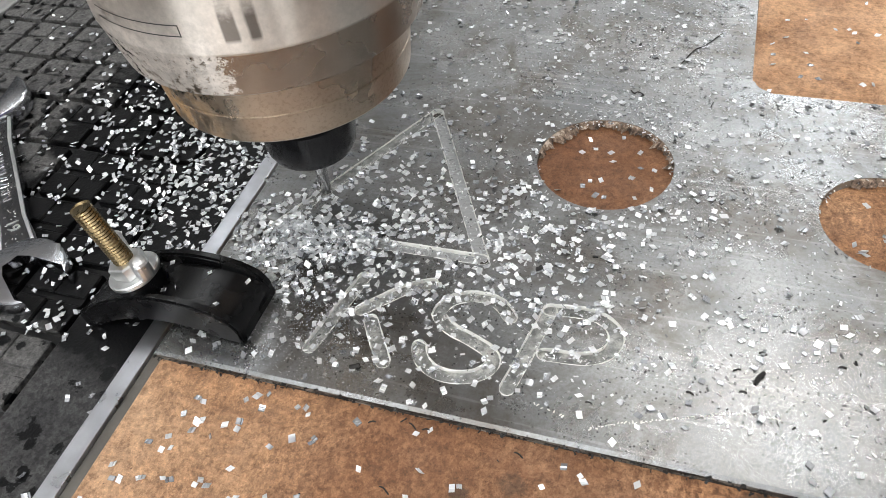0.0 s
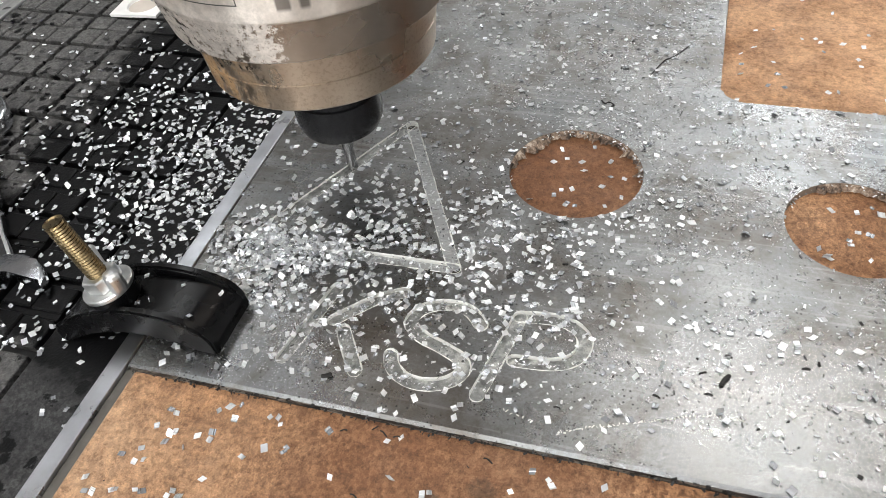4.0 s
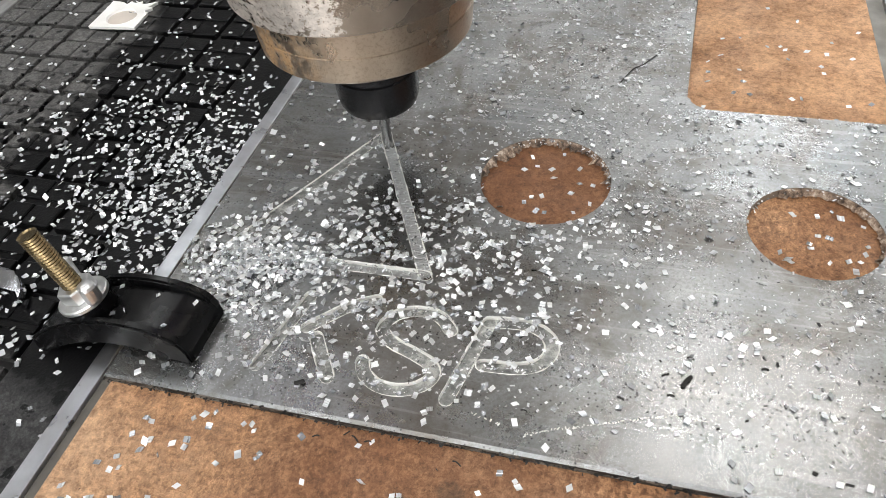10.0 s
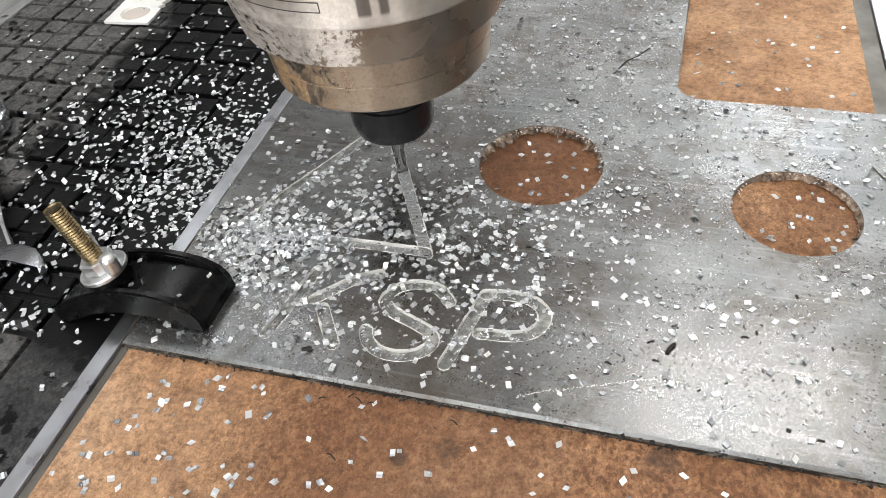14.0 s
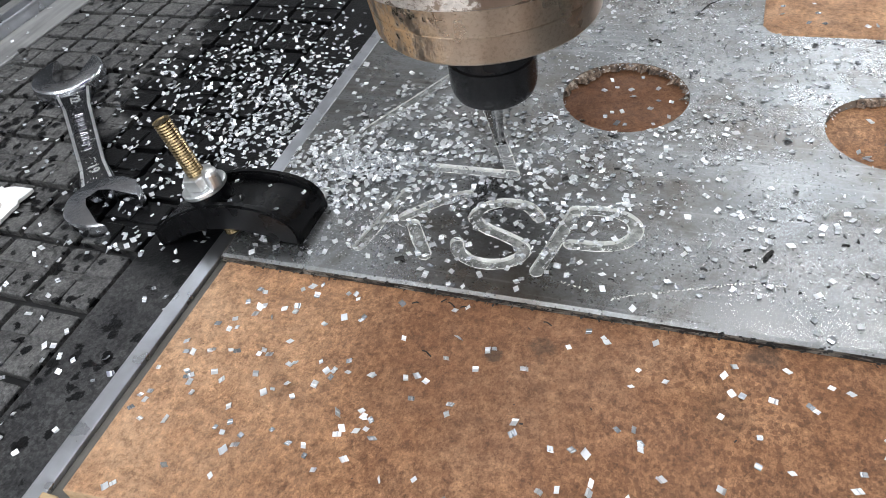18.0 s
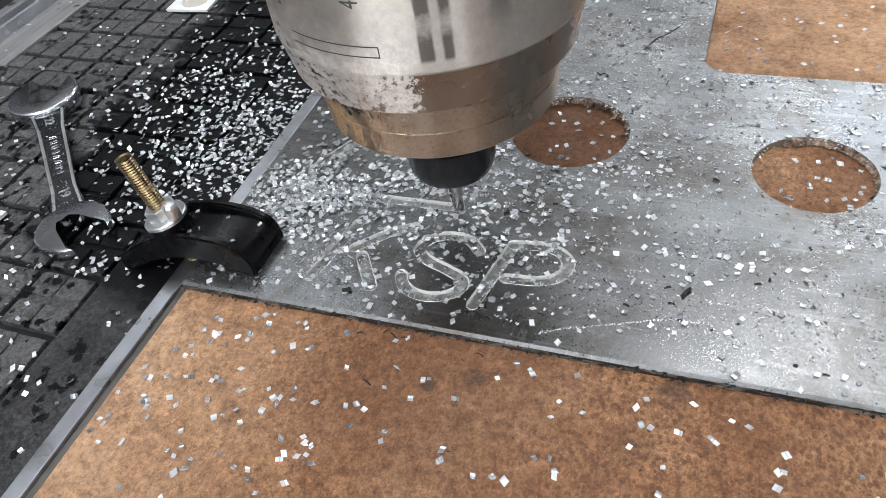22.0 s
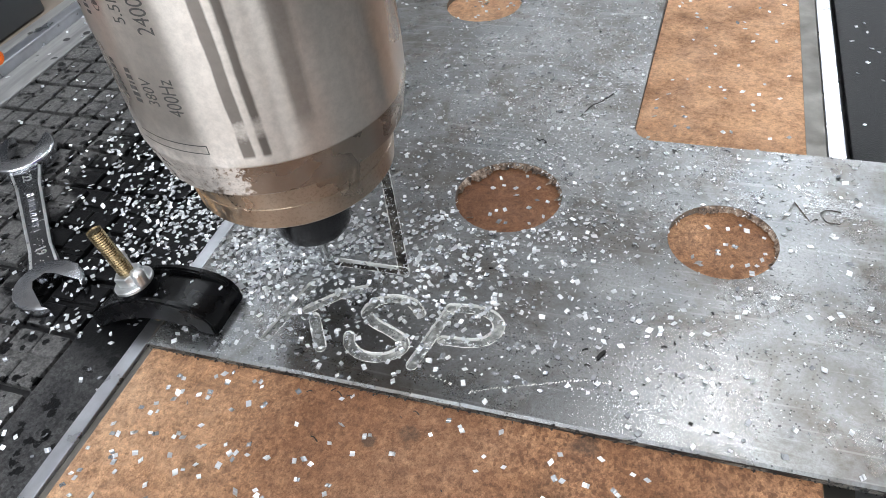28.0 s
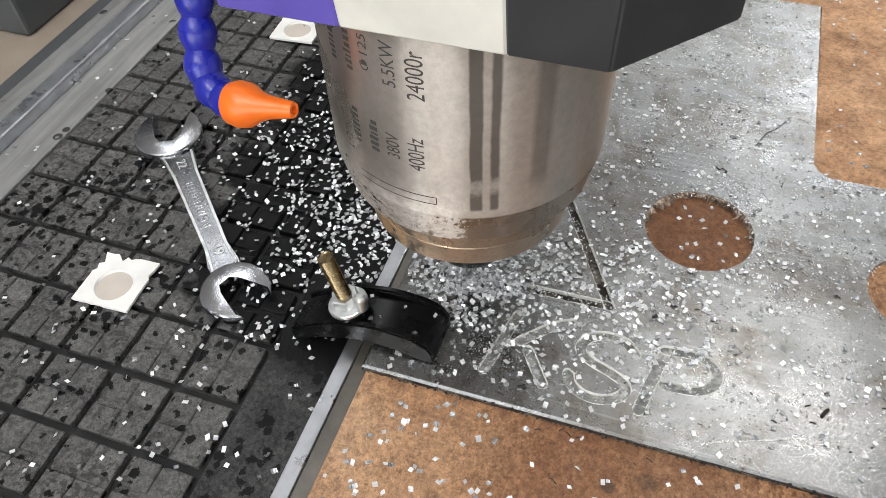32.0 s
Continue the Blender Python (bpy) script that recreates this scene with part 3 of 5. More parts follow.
# long aluminium rail along the bed, and the trough beyond it
rail = thing("bed_rail", label="long grey extruded aluminium rail along the bed edge", category="machine rail")
part("inner_flange", box(-0.3300, -0.2965, -0.40, 0.95, -0.060, -0.0150, 0.001), M_RAIL, rail)
part("raised_lip", box(-0.3450, -0.3300, -0.40, 0.95, -0.060, -0.0060, 0.002), M_BAR, rail)
part("outer_flange", box(-0.3720, -0.3450, -0.40, 0.95, -0.060, -0.0120, 0.002), M_RAIL, rail)
part("dark_skirt", box(-0.4480, -0.3720, -0.40, 0.95, -0.080, -0.0560, 0.002), M_STEEL, rail, "dark painted steel skirt")

ledge = thing("side_ledge", label="dusty brown steel ledge of the machine frame below the rail", category="machine frame")
part("ledge_top", box(-0.95, -0.4500, -0.40, 0.95, -0.080, -0.0620, 0.001), M_FLOOR, ledge)
part("ledge_skirt", box(-0.95, -0.9400, -0.40, 0.95, -0.80, -0.0805), M_STEEL, ledge)
post = thing("frame_post", label="dark steel post standing on the dusty machine ledge", category="machine frame")
part("post_body", box(-0.62, -0.4780, 0.277, 0.45, -0.0615, 0.20, 0.004), M_STEEL, post)

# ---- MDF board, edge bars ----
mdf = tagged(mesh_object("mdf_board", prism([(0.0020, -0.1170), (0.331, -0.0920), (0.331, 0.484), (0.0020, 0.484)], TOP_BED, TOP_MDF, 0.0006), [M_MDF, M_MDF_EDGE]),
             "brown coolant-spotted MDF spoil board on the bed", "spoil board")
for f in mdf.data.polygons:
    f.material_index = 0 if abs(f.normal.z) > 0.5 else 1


def edge_bar(x0, x1, fx0, fx1, y0):
    ob = thing("edge_bar", label="long bright aluminium angle bar beside the board", category="metal bar", group="bars along the board")
    part("upright", box(x0, x1, y0, 0.92, TOP_BED, -0.0115, 0.0005), M_BAR, ob)
    part("flange", box(fx0, fx1, y0 + 0.01, 0.92, TOP_BED, -0.0135, 0.0004), M_BAR_DULL, ob, "dull stained flange")


edge_bar(-0.0180, -0.0095, -0.0095, 0.0005, -0.139)
edge_bar(0.3455, 0.3560, 0.3330, 0.3455, -0.139)
tagged(mesh_object("wood_offcut", box(-0.0065, 0.0010, -0.136, -0.119, -0.0134, -0.0060, 0.0006), M_WOOD), "small raw wood offcut by the board corner", "wood offcut")

# ---- aluminium plate with holes and cut grooves ----
def smooth_line(points, n=8):
    """A rounded polyline through the given points."""
    if n == 0:
        return points
    out = []
    p = [points[0]] + list(points) + [points[-1]]
    for a, b, c, d in zip(p, p[1:], p[2:], p[3:]):
        for k in range(n):
            t = k / n
            out.append(tuple(0.5 * (2 * b[i] + (c[i] - a[i]) * t + (2 * a[i] - 5 * b[i] + 4 * c[i] - d[i]) * t * t + (3 * b[i] - a[i] - 3 * c[i] + d[i]) * t ** 3) for i in (0, 1)))
    return out + [points[-1]]


def stroke(points, w):
    """Outline of a rounded stroke of half width w along an open line."""
    left, right = [], []
    n = len(points)
    for i, (x, y) in enumerate(points):
        ax, ay = points[max(i - 1, 0)]
        bx, by = points[min(i + 1, n - 1)]
        d = math.hypot(bx - ax, by - ay)
        nx, ny = -(by - ay) / d, (bx - ax) / d
        if 0 < i < n - 1:
            ux, uy = x - ax, y - ay
            vx, vy = bx - x, by - y
            cosh = max(0.5, math.sqrt(max(0.0, (1 + (ux * vx + uy * vy) / (math.hypot(ux, uy) * math.hypot(vx, vy))) / 2)))
        else:
            cosh = 1
        left.append((x + nx * w / cosh, y + ny * w / cosh))
        right.append((x - nx * w / cosh, y - ny * w / cosh))

    def cap(p, q):
        cx, cy = (p[0] + q[0]) / 2, (p[1] + q[1]) / 2
        a0 = math.atan2(p[1] - cy, p[0] - cx)
        return [(cx + w * math.cos(a0 - k * math.pi / 6), cy + w * math.sin(a0 - k * math.pi / 6)) for k in range(1, 6)]

    return left + cap(left[-1], right[-1]) + right[::-1] + cap(right[0], left[0])


MM = 0.001
LETTERS = [
    [(72.0, 57.5), (63.5, 18.0)],
    smooth_line([(77.2, 40.5), (85.0, 48.5), (93.0, 56.0), (102.0, 60.8)], 4),
    [(83.0, 36.5), (95.0, 18.5)],
    smooth_line([(138.5, 51), (133.5, 56.2), (127, 58.4), (118.6, 57.4), (112, 53), (109.8, 46), (116, 40.4), (125.4, 37), (134, 33.2), (137, 28.5), (135, 23.8), (129.5, 20), (121.5, 18.4), (114.5, 19.8), (109, 23.8), (106.6, 29)], 4),
    [(153.4, 58), (145, 18.5)],
    smooth_line([(153.4, 58.6), (169.2, 60), (178, 56.5), (181.2, 50), (178.4, 42.8), (170.5, 38.4), (155.5, 36.9)], 5),
]


def cutter(outline, z0, z1):
    return mesh_object("cutter", prism(outline, z0, z1), [M_PLATE, M_CUT])


def circle(cx, cy, r, n=64):
    return [(cx + r * math.cos(2 * math.pi * k / n), cy + r * math.sin(2 * math.pi * k / n)) for k in range(n)]


def cut_plate():
    r = 0.010
    inner = [(0.2265 + r - r * math.cos(a), 0.2215 + r - r * math.sin(a)) for a in [k * math.pi / 16 for k in range(9)]]
    outline = [(0, 0), (0.56, 0.006), (0.56, 0.2215)] + inner[::-1] + [(0.2310, 0.432), (0.0, 0.428)]
    plate = mesh_object("metal_plate", prism(outline, TOP_MDF, 0, 0.0013, 1), [M_PLATE, M_CUT, M_RIM])
    shapes = [(circle(0.1612, 0.1520, 0.0325), TOP_MDF - 0.01, 0.01), (circle(0.2852, 0.1366, 0.0290), TOP_MDF - 0.01, 0.01), (circle(0.0800, 0.3950, 0.0325), TOP_MDF - 0.01, 0.01)]
    for k, line in enumerate(LETTERS):
        shapes.append((stroke([(x * MM, y * MM) for x, y in line], 0.0030), -0.0022 - 0.00003 * k, 0.01))
    for k, (a, b, d) in enumerate(((LOW_LEFT, APEX, 0.0009), (APEX, LOW_RIGHT, SLOT), (LOW_RIGHT, LOW_END, SLOT + 0.00003))):
        shapes.append((stroke([a, b], 0.0030), -d, 0.01))
    for line in ([(316.5, 160), (322.5, 174.5), (328.5, 161.5)], [(330.5, 159.5), (333, 163)], smooth_line([(345, 171), (339, 171.5), (335.5, 167), (338, 161.5), (344, 161)], 5)):
        shapes.append((stroke([(x * MM, y * MM) for x, y in line], 0.0009), -0.0007, 0.01))
    for outline, z0, z1 in shapes:
        c = cutter(outline, z0, z1)
        mod = plate.modifiers.new("cut", "BOOLEAN")
        mod.operation, mod.solver, mod.object = "DIFFERENCE", "EXACT", c
        bpy.context.view_layer.update()
        me = bpy.data.meshes.new_from_object(plate.evaluated_get(bpy.context.evaluated_depsgraph_get()))
        plate.modifiers.clear()
        plate.data = me
        bpy.data.objects.remove(c)
    me = plate.data
    me.name = "metal_plate"
    me.materials.clear()
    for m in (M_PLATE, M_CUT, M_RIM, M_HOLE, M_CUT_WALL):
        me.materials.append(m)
    for f in me.polygons:
        c = f.center
        # Deep slot floors take the dark edge material, painting in their shade.
        if f.normal.z > 0.9:
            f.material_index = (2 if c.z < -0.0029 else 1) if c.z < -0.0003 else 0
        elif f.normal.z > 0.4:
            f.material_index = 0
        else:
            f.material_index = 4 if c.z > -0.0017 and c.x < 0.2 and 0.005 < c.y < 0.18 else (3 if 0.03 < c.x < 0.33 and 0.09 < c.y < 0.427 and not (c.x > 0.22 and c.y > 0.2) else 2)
    return tagged(plate, "dull grey aluminium plate with cut holes and engraved letters", "metal plate")


plate = cut_plate()

# ---- spindle head ----
head = thing("milling_spindle", label="stained steel milling spindle with black collet nut and painted cover", category="milling spindle")
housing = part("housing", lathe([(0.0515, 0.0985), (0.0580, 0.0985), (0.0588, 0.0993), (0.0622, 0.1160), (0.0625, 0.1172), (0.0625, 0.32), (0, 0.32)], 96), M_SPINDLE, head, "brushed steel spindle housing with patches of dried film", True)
part("nose", lathe([(0.0, 0.0708), (0.0475, 0.0706), (0.0492, 0.0710), (0.0502, 0.0722), (0.0514, 0.0838), (0.0509, 0.0841), (0.0509, 0.0847), (0.0516, 0.0850), (0.0522, 0.0978), (0.0507, 0.0983), (0.0, 0.0984)], 96), M_NOSE, head, "brown-stained stepped nose ring", True)
for ob in head.children:
    ob.data.set_sharp_from_angle(angle=radians(8))
part("shaft_collar", lathe([(0.0, 0.0560), (0.0185, 0.0560), (0.0185, 0.0710), (0, 0.0710)], 48), M_TOOL, head, "", True)
part("collet_nut", lathe([(0.0060, 0.0265), (0.0130, 0.0265), (0.0165, 0.0273), (0.0192, 0.0295), (0.0205, 0.0325), (0.0210, 0.0360), (0.0210, 0.0480), (0.0201, 0.0485), (0.0201, 0.0500), (0.0209, 0.0503), (0.0209, 0.0600), (0.0203, 0.0606), (0.0, 0.0608)], 64), M_NUT, head, "black collet nut", True)
part("end_mill", lathe([(0.0, -0.0018), (0.0026, -0.0018), (0.0026, 0.012), (0.0030, 0.0125), (0.0030, 0.030), (0, 0.030)], 24), M_TOOL, head, "slim steel end mill", True)

COVER = [(-0.104, 0.16), (-0.104, -0.025), (-0.069, -0.0665), (0.0655, -0.0665), (0.1000, -0.027), (0.1000, 0.16)]


def cover_panel(name, a, b, skew, mat, label):
    """A folded sheet panel from a to b, its lower corners moved sideways by skew."""
    bm = bmesh.new()
    (ax, ay), (bx, by) = a, b
    d = math.hypot(bx - ax, by - ay)
    ux, uy = (bx - ax) / d, (by - ay) / d
    nx, ny = -uy * 0.004, ux * 0.004
    vs = []
    for off in (0, 1):
        for (px, py), s in ((a, skew[0]), (b, skew[1])):
            for z, k in ((0.203, 0), (0.42, s)):
                vs.append(bm.verts.new((px + ux * k + nx * off, py + uy * k + ny * off, z)))
    for q in ((0, 2, 3, 1), (4, 5, 7, 6), (0, 1, 5, 4), (2, 6, 7, 3), (0, 4, 6, 2), (1, 3, 7, 5)):
        bm.faces.new([vs[i] for i in q])
    bmesh.ops.recalc_face_normals(bm, faces=bm.faces)
    bmesh.ops.bevel(bm, geom=bm.edges[:], offset=0.0008, segments=1, affect="EDGES")
    return part(name, bm, mat, head, label)


cover_panel("cover_panel", COVER[1], COVER[2], (0, 0), M_PURPLE, "purple painted cover panel")
cover_panel("cover_panel", COVER[2], (-0.024, -0.0665), (0, -0.020), M_PURPLE, "purple painted cover panel")
cover_panel("cover_panel", (-0.024, -0.0665), (0.033, -0.0665), (-0.020, -0.012), M_CREAM, "cream painted cover panel")
cover_panel("cover_panel", (0.033, -0.0665), COVER[3], (-0.012, 0), M_DARK, "charcoal painted cover panel")
cover_panel("cover_panel", COVER[3], COVER[4], (0, 0), M_DARK, "charcoal painted cover panel")
cover_panel("cover_panel", COVER[4], COVER[5], (0, 0), M_DARK, "charcoal painted cover panel")
cover_panel("cover_panel", COVER[0], COVER[1], (0, 0), M_PURPLE, "purple painted cover panel")
part("cover_top", prism(COVER, 0.415, 0.42), M_DARK, head)


def wrapped_text(text, height, length, angle, cap, radius=0.06262):
    """Marking that runs up the spindle, wrapped round it: lower end, length, base angle and letter height in degrees."""
    cu = bpy.data.curves.new("mark", "FONT")
    cu.body, cu.size = text, 1.0
    ob = new("mark", cu)
    bpy.context.view_layer.update()
    me = bpy.data.meshes.new_from_object(ob.evaluated_get(bpy.context.evaluated_depsgraph_get()))
    bpy.data.objects.remove(ob)
    bm = bmesh.new()
    bm.from_mesh(me)
    bpy.data.meshes.remove(me)
    xs = [v.co.x for v in bm.verts]
    ys = [v.co.y for v in bm.verts]
    kx, ky = length / (max(xs) - min(xs)), radians(cap) / (max(ys) - min(ys))
    for v in bm.verts:
        a = radians(angle) - (v.co.y - min(ys)) * ky
        v.co = (radius * math.cos(a), radius * math.sin(a), height + (v.co.x - min(xs)) * kx)
    part("engraved_mark", bm, M_MARK, housing, "dark engraved marking " + text.replace(".", " point "))


for text, z, length, deg, cap in (("24000r", 0.1755, 0.0205, -87, 6.3), ("5.5KW", 0.1790, 0.0185, -97, 5.0), ("\u03a6125", 0.1820, 0.0150, -107, 4.2), ("400Hz", 0.1410, 0.0165, -88.5, 6.2), ("380V", 0.1445, 0.0120, -98, 5.4)):
    wrapped_text(text, z, length, deg, cap)


def mark_bars():
    """Worn markings that cannot be read, as plain bars up the spindle."""
    rng = random.Random(5)
    r = 0.06262
    for deg, z0, z1 in ((-107, 0.1440, 0.1580), (-115, 0.1790, 0.1980), (-116, 0.1440, 0.1600), (-124, 0.1790, 0.1950)):
        bm = bmesh.new()
        z = z0
        while z < z1:
            d = rng.uniform(0.0010, 0.0022)
            a0, a1 = radians(deg), radians(deg - rng.uniform(2.6, 4.0))
            bm.faces.new([bm.verts.new((r * math.cos(a), r * math.sin(a), zz)) for a, zz in ((a0, z), (a0, z + d), (a1, z + d), (a1, z))])
            z += d + 0.0009
        part("worn_mark", bm, M_MARK, housing)


mark_bars()


def engraved_frame():
    bm = bmesh.new()
    r = 0.06262
    a0, a1, z0, z1, w = radians(-119), radians(-85), 0.1238, 0.1276, 0.00022
    n = 20
    for zz in (z0, z1):
        row = []
        for k in range(n + 1):
            a = a0 + (a1 - a0) * k / n
            row.append([bm.verts.new((r * math.cos(a), r * math.sin(a), zz + d)) for d in (-w, w)])
        for p, q in zip(row, row[1:]):
            bm.faces.new((p[0], q[0], q[1], p[1]))
    for a in (a1,):
        da = w / r
        bm.faces.new([bm.verts.new((r * math.cos(b), r * math.sin(b), z)) for b, z in ((a - da, z0 - w), (a + da, z0 - w), (a + da, z1 + w), (a - da, z1 + w))])
    part("engraved_frame", bm, M_MARK, housing, "thin dark engraved frame line")


engraved_frame()

# ---- coolant hose beside the spindle ----
hose = thing("coolant_hose", label="blue jointed coolant hose with an orange nozzle", category="coolant hose")


def along(a, b):
    d = Vector(b) - Vector(a)
    return Matrix.Translation(a) @ d.to_track_quat("Z", "Y").to_matrix().to_4x4(), d.length


HOSE_LINE = [(-0.100, -0.029, 0.231), (-0.100, -0.034, 0.219), (-0.100, -0.0395, 0.207), (-0.0995, -0.0450, 0.195), (-0.0985, -0.0505, 0.1835), (-0.0970, -0.0560, 0.1725), (-0.0940, -0.0615, 0.1635), (-0.0865, -0.0655, 0.1605), (-0.0765, -0.0680, 0.1610)]
for a, b in zip(HOSE_LINE, HOSE_LINE[1:]):
    m, d = along(a, b)
    part("hose_segment", moved(lathe([(0, -0.0020), (0.0050, -0.0020), (0.0064, 0.0006), (0.0074, 0.0036), (0.0074, 0.0064), (0.0062, 0.0100), (0.0050, 0.0125), (0, 0.0130)], 28), m), M_HOSE, hose, "", True)
m, d = along(HOSE_LINE[-1], (-0.0480, -0.0690, 0.1650))
part("nozzle", moved(lathe([(0, -0.0045), (0.0055, -0.0055), (0.0082, -0.0030), (0.0092, 0.0010), (0.0086, 0.0055), (0.0060, 0.0100), (0.0046, 0.0140), (0.0032, 0.0245), (0.0029, 0.0252), (0.0018, 0.0252), (0.0015, 0.0200), (0, 0.0200)], 36), m), M_NOZZLE, hose, "orange tapered nozzle", True)

# ---- strap clamp with bolt ----
clamp = thing("strap_clamp", -0.0130, 0.0275, 0, "curved black plastic strap clamp bolted over the plate edge", "clamp", rz=-1)


def arch(y0, y1, thick, lift, s0=0.0, s1=1.0, foot=0.0):
    """An arched strap along x, between y0 and y1; its far end may reach down to a foot."""
    bm = bmesh.new()
    n = 60
    rows = []
    for k in range(n + 1):
        s = s0 + (s1 - s0) * k / n
        x = -0.038 + 0.088 * s
        base = -0.012 + 0.0135 * min(1, s * 1.15)
        z = base + lift * math.sin(math.pi * (0.05 + 0.80 * s)) ** 0.85
        under = z - thick * (1 + 0.35 * s)
        if s > 0.82:
            under = max(0.0004, under - foot * (s - 0.82) / 0.18)
        if s > 0.93:
            z -= 0.0045 * ((s - 0.93) / 0.07) ** 2.4
        rows.append([bm.verts.new((x, y, zz)) for y, zz in ((y0, under), (y1, under), (y1, z), (y0, z))])
    for a, b in zip(rows, rows[1:]):
        for i in range(4):
            j = (i + 1) % 4
            bm.faces.new((a[i], b[i], b[j], a[j]))
    bm.faces.new(rows[0])
    bm.faces.new(rows[-1][::-1])
    bmesh.ops.recalc_face_normals(bm, faces=bm.faces)
    bmesh.ops.bevel(bm, geom=[e for e in bm.edges if abs(e.verts[0].co.y - e.verts[1].co.y) < 1e-6 and len(e.link_faces) == 2 and e.calc_face_angle(0) > 0.6], offset=0.0010, segments=2, affect="EDGES")
    return bm


part("side_rib", arch(-0.0145, -0.0105, 0.0128, 0.0215, foot=0.008), M_CLAMP, clamp, "", True)
part("side_rib", arch(0.0105, 0.0145, 0.0128, 0.0215, foot=0.008), M_CLAMP, clamp, "", True)
part("web", arch(-0.0107, 0.0107, 0.0050, 0.0172), M_CLAMP, clamp, "", True)
part("foot", arch(-0.0143, 0.0143, 0.0095, 0.0176, 0.95, 1.0, 0.010), M_CLAMP, clamp, "", True)

bolt = thing("clamp_bolt", -0.0112, 0.0240, 0.0, "yellow zinc threaded bolt with washer and hex nut", "bolt")


def thread(r, z0, z1, pitch):
    prof = [(0, z0)]
    z = z0
    while z < z1:
        prof += [(r * 0.88, z), (r, z + pitch * 0.5)]
        z += pitch
    return lathe(prof + [(r * 0.8, z1), (0, z1)], 20)


part("threaded_rod", moved(thread(0.0043, -0.0085, 0.0560, 0.0014), pose(0, 0, 0, 0, -12, 0)), M_BRASS, bolt, "yellow zinc threaded rod")
part("washer", moved(lathe([(0.0045, 0.0185), (0.0108, 0.0185), (0.0112, 0.0190), (0.0112, 0.0205), (0.0106, 0.0210), (0.0045, 0.0210)], 40), pose(0, 0, 0, 0, -12, 0)), M_ZINC, bolt, "", True)
part("boss", moved(lathe([(0, 0.004), (0.0098, 0.004), (0.0104, 0.0180), (0.0098, 0.0184), (0, 0.0184)], 32), pose(0, 0, 0, 0, -12, 0)), M_CLAMP, bolt, "black plastic boss under the washer", True)
part("hex_nut", moved(prism([(0.0078 * math.cos(k * math.pi / 3), 0.0078 * math.sin(k * math.pi / 3)) for k in range(6)], 0.0212, 0.0275, 0.0008), pose(0, 0, 0, 0, -12, 0)), M_ZINC, bolt)
part("wing", moved(box(0.0050, 0.0120, -0.0035, 0.0035, 0.0215, 0.0330, 0.0026, 3), pose(0, 0, 0, 0, -4, -30)), M_ZINC, bolt, "rounded zinc wing tab")
part("wing", moved(box(-0.0100, -0.0062, -0.0030, 0.0030, 0.0215, 0.0350, 0.0018, 3), pose(0, 0, 0, 0, -18, -30)), M_ZINC, bolt, "rounded zinc wing tab")

# ---- open ended wrench ----
wrench = thing("open_wrench", 0, 0, TOP_BED, "double open-ended chrome wrench lying on the rubber bed", "wrench")


def jaw(cx, cy, r, opening, deg, z0, z1):
    """A wrench head: a round cheek with a slot cut towards deg."""
    out = []
    half = opening / 2
    a0 = math.asin(min(0.95, (half + 0.0015) / r))
    for k in range(25):
        a = a0 + (2 * math.pi - 2 * a0) * k / 24
        out.append((r * math.cos(a) * (1.16 if math.cos(a) > 0.2 else 1.0), r * math.sin(a)))
    depth = -0.36 * r
    out += [(depth + 0.004, -half), (depth - 0.003, -half * 0.55), (depth - 0.003, half * 0.55), (depth + 0.004, half)]
    a = radians(deg)
    pts = [(cx + x * math.cos(a) - y * math.sin(a), cy + x * math.sin(a) + y * math.cos(a)) for x, y in out]
    return prism(pts, z0, z1, 0.0020, 3)


LOW_JAW, HIGH_JAW = (-0.0968, 0.0300), (-0.2140, 0.1420)
part("jaw_head", jaw(*LOW_JAW, 0.0208, 0.019, -19, 0.0003, 0.0095), M_CHROME, wrench, "", True)
part("jaw_head", jaw(*HIGH_JAW, 0.0245, 0.022, 117, 0.0003, 0.0100), M_CHROME, wrench, "", True)


def shank():
    a, b = Vector((*LOW_JAW, 0)), Vector((*HIGH_JAW, 0))
    u = (b - a).normalized()
    n = Vector((-u.y, u.x, 0))
    line = [(0.014, 0.0105), (0.024, 0.0082), (0.040, 0.0075), (0.115, 0.0088), (0.132, 0.0098), (0.144, 0.0135)]
    out = [a + u * s + n * w for s, w in line] + [a + u * s - n * w for s, w in line[::-1]]
    return prism([(p.x, p.y) for p in out], 0.0012, 0.0072, 0.0014)


part("shank", shank(), M_CHROME_DARK, wrench)


def shank_rail(side):
    a, b = Vector((*LOW_JAW, 0)), Vector((*HIGH_JAW, 0))
    u = (b - a).normalized()
    n = Vector((-u.y, u.x, 0)) * side
    line = [(0.020, 0.0086), (0.040, 0.0073), (0.115, 0.0086), (0.138, 0.0108)]
    out = [a + u * s + n * w for s, w in line] + [a + u * s + n * (w - 0.0017) for s, w in line[::-1]]
    return prism([(p.x, p.y) for p in out], 0.0060, 0.0082, 0.0006)


# Rails in white zinc, painting in the bright reflection along the edges.
for side in (-1, 1):
    part("edge_rail", shank_rail(side), M_ZINC, wrench)


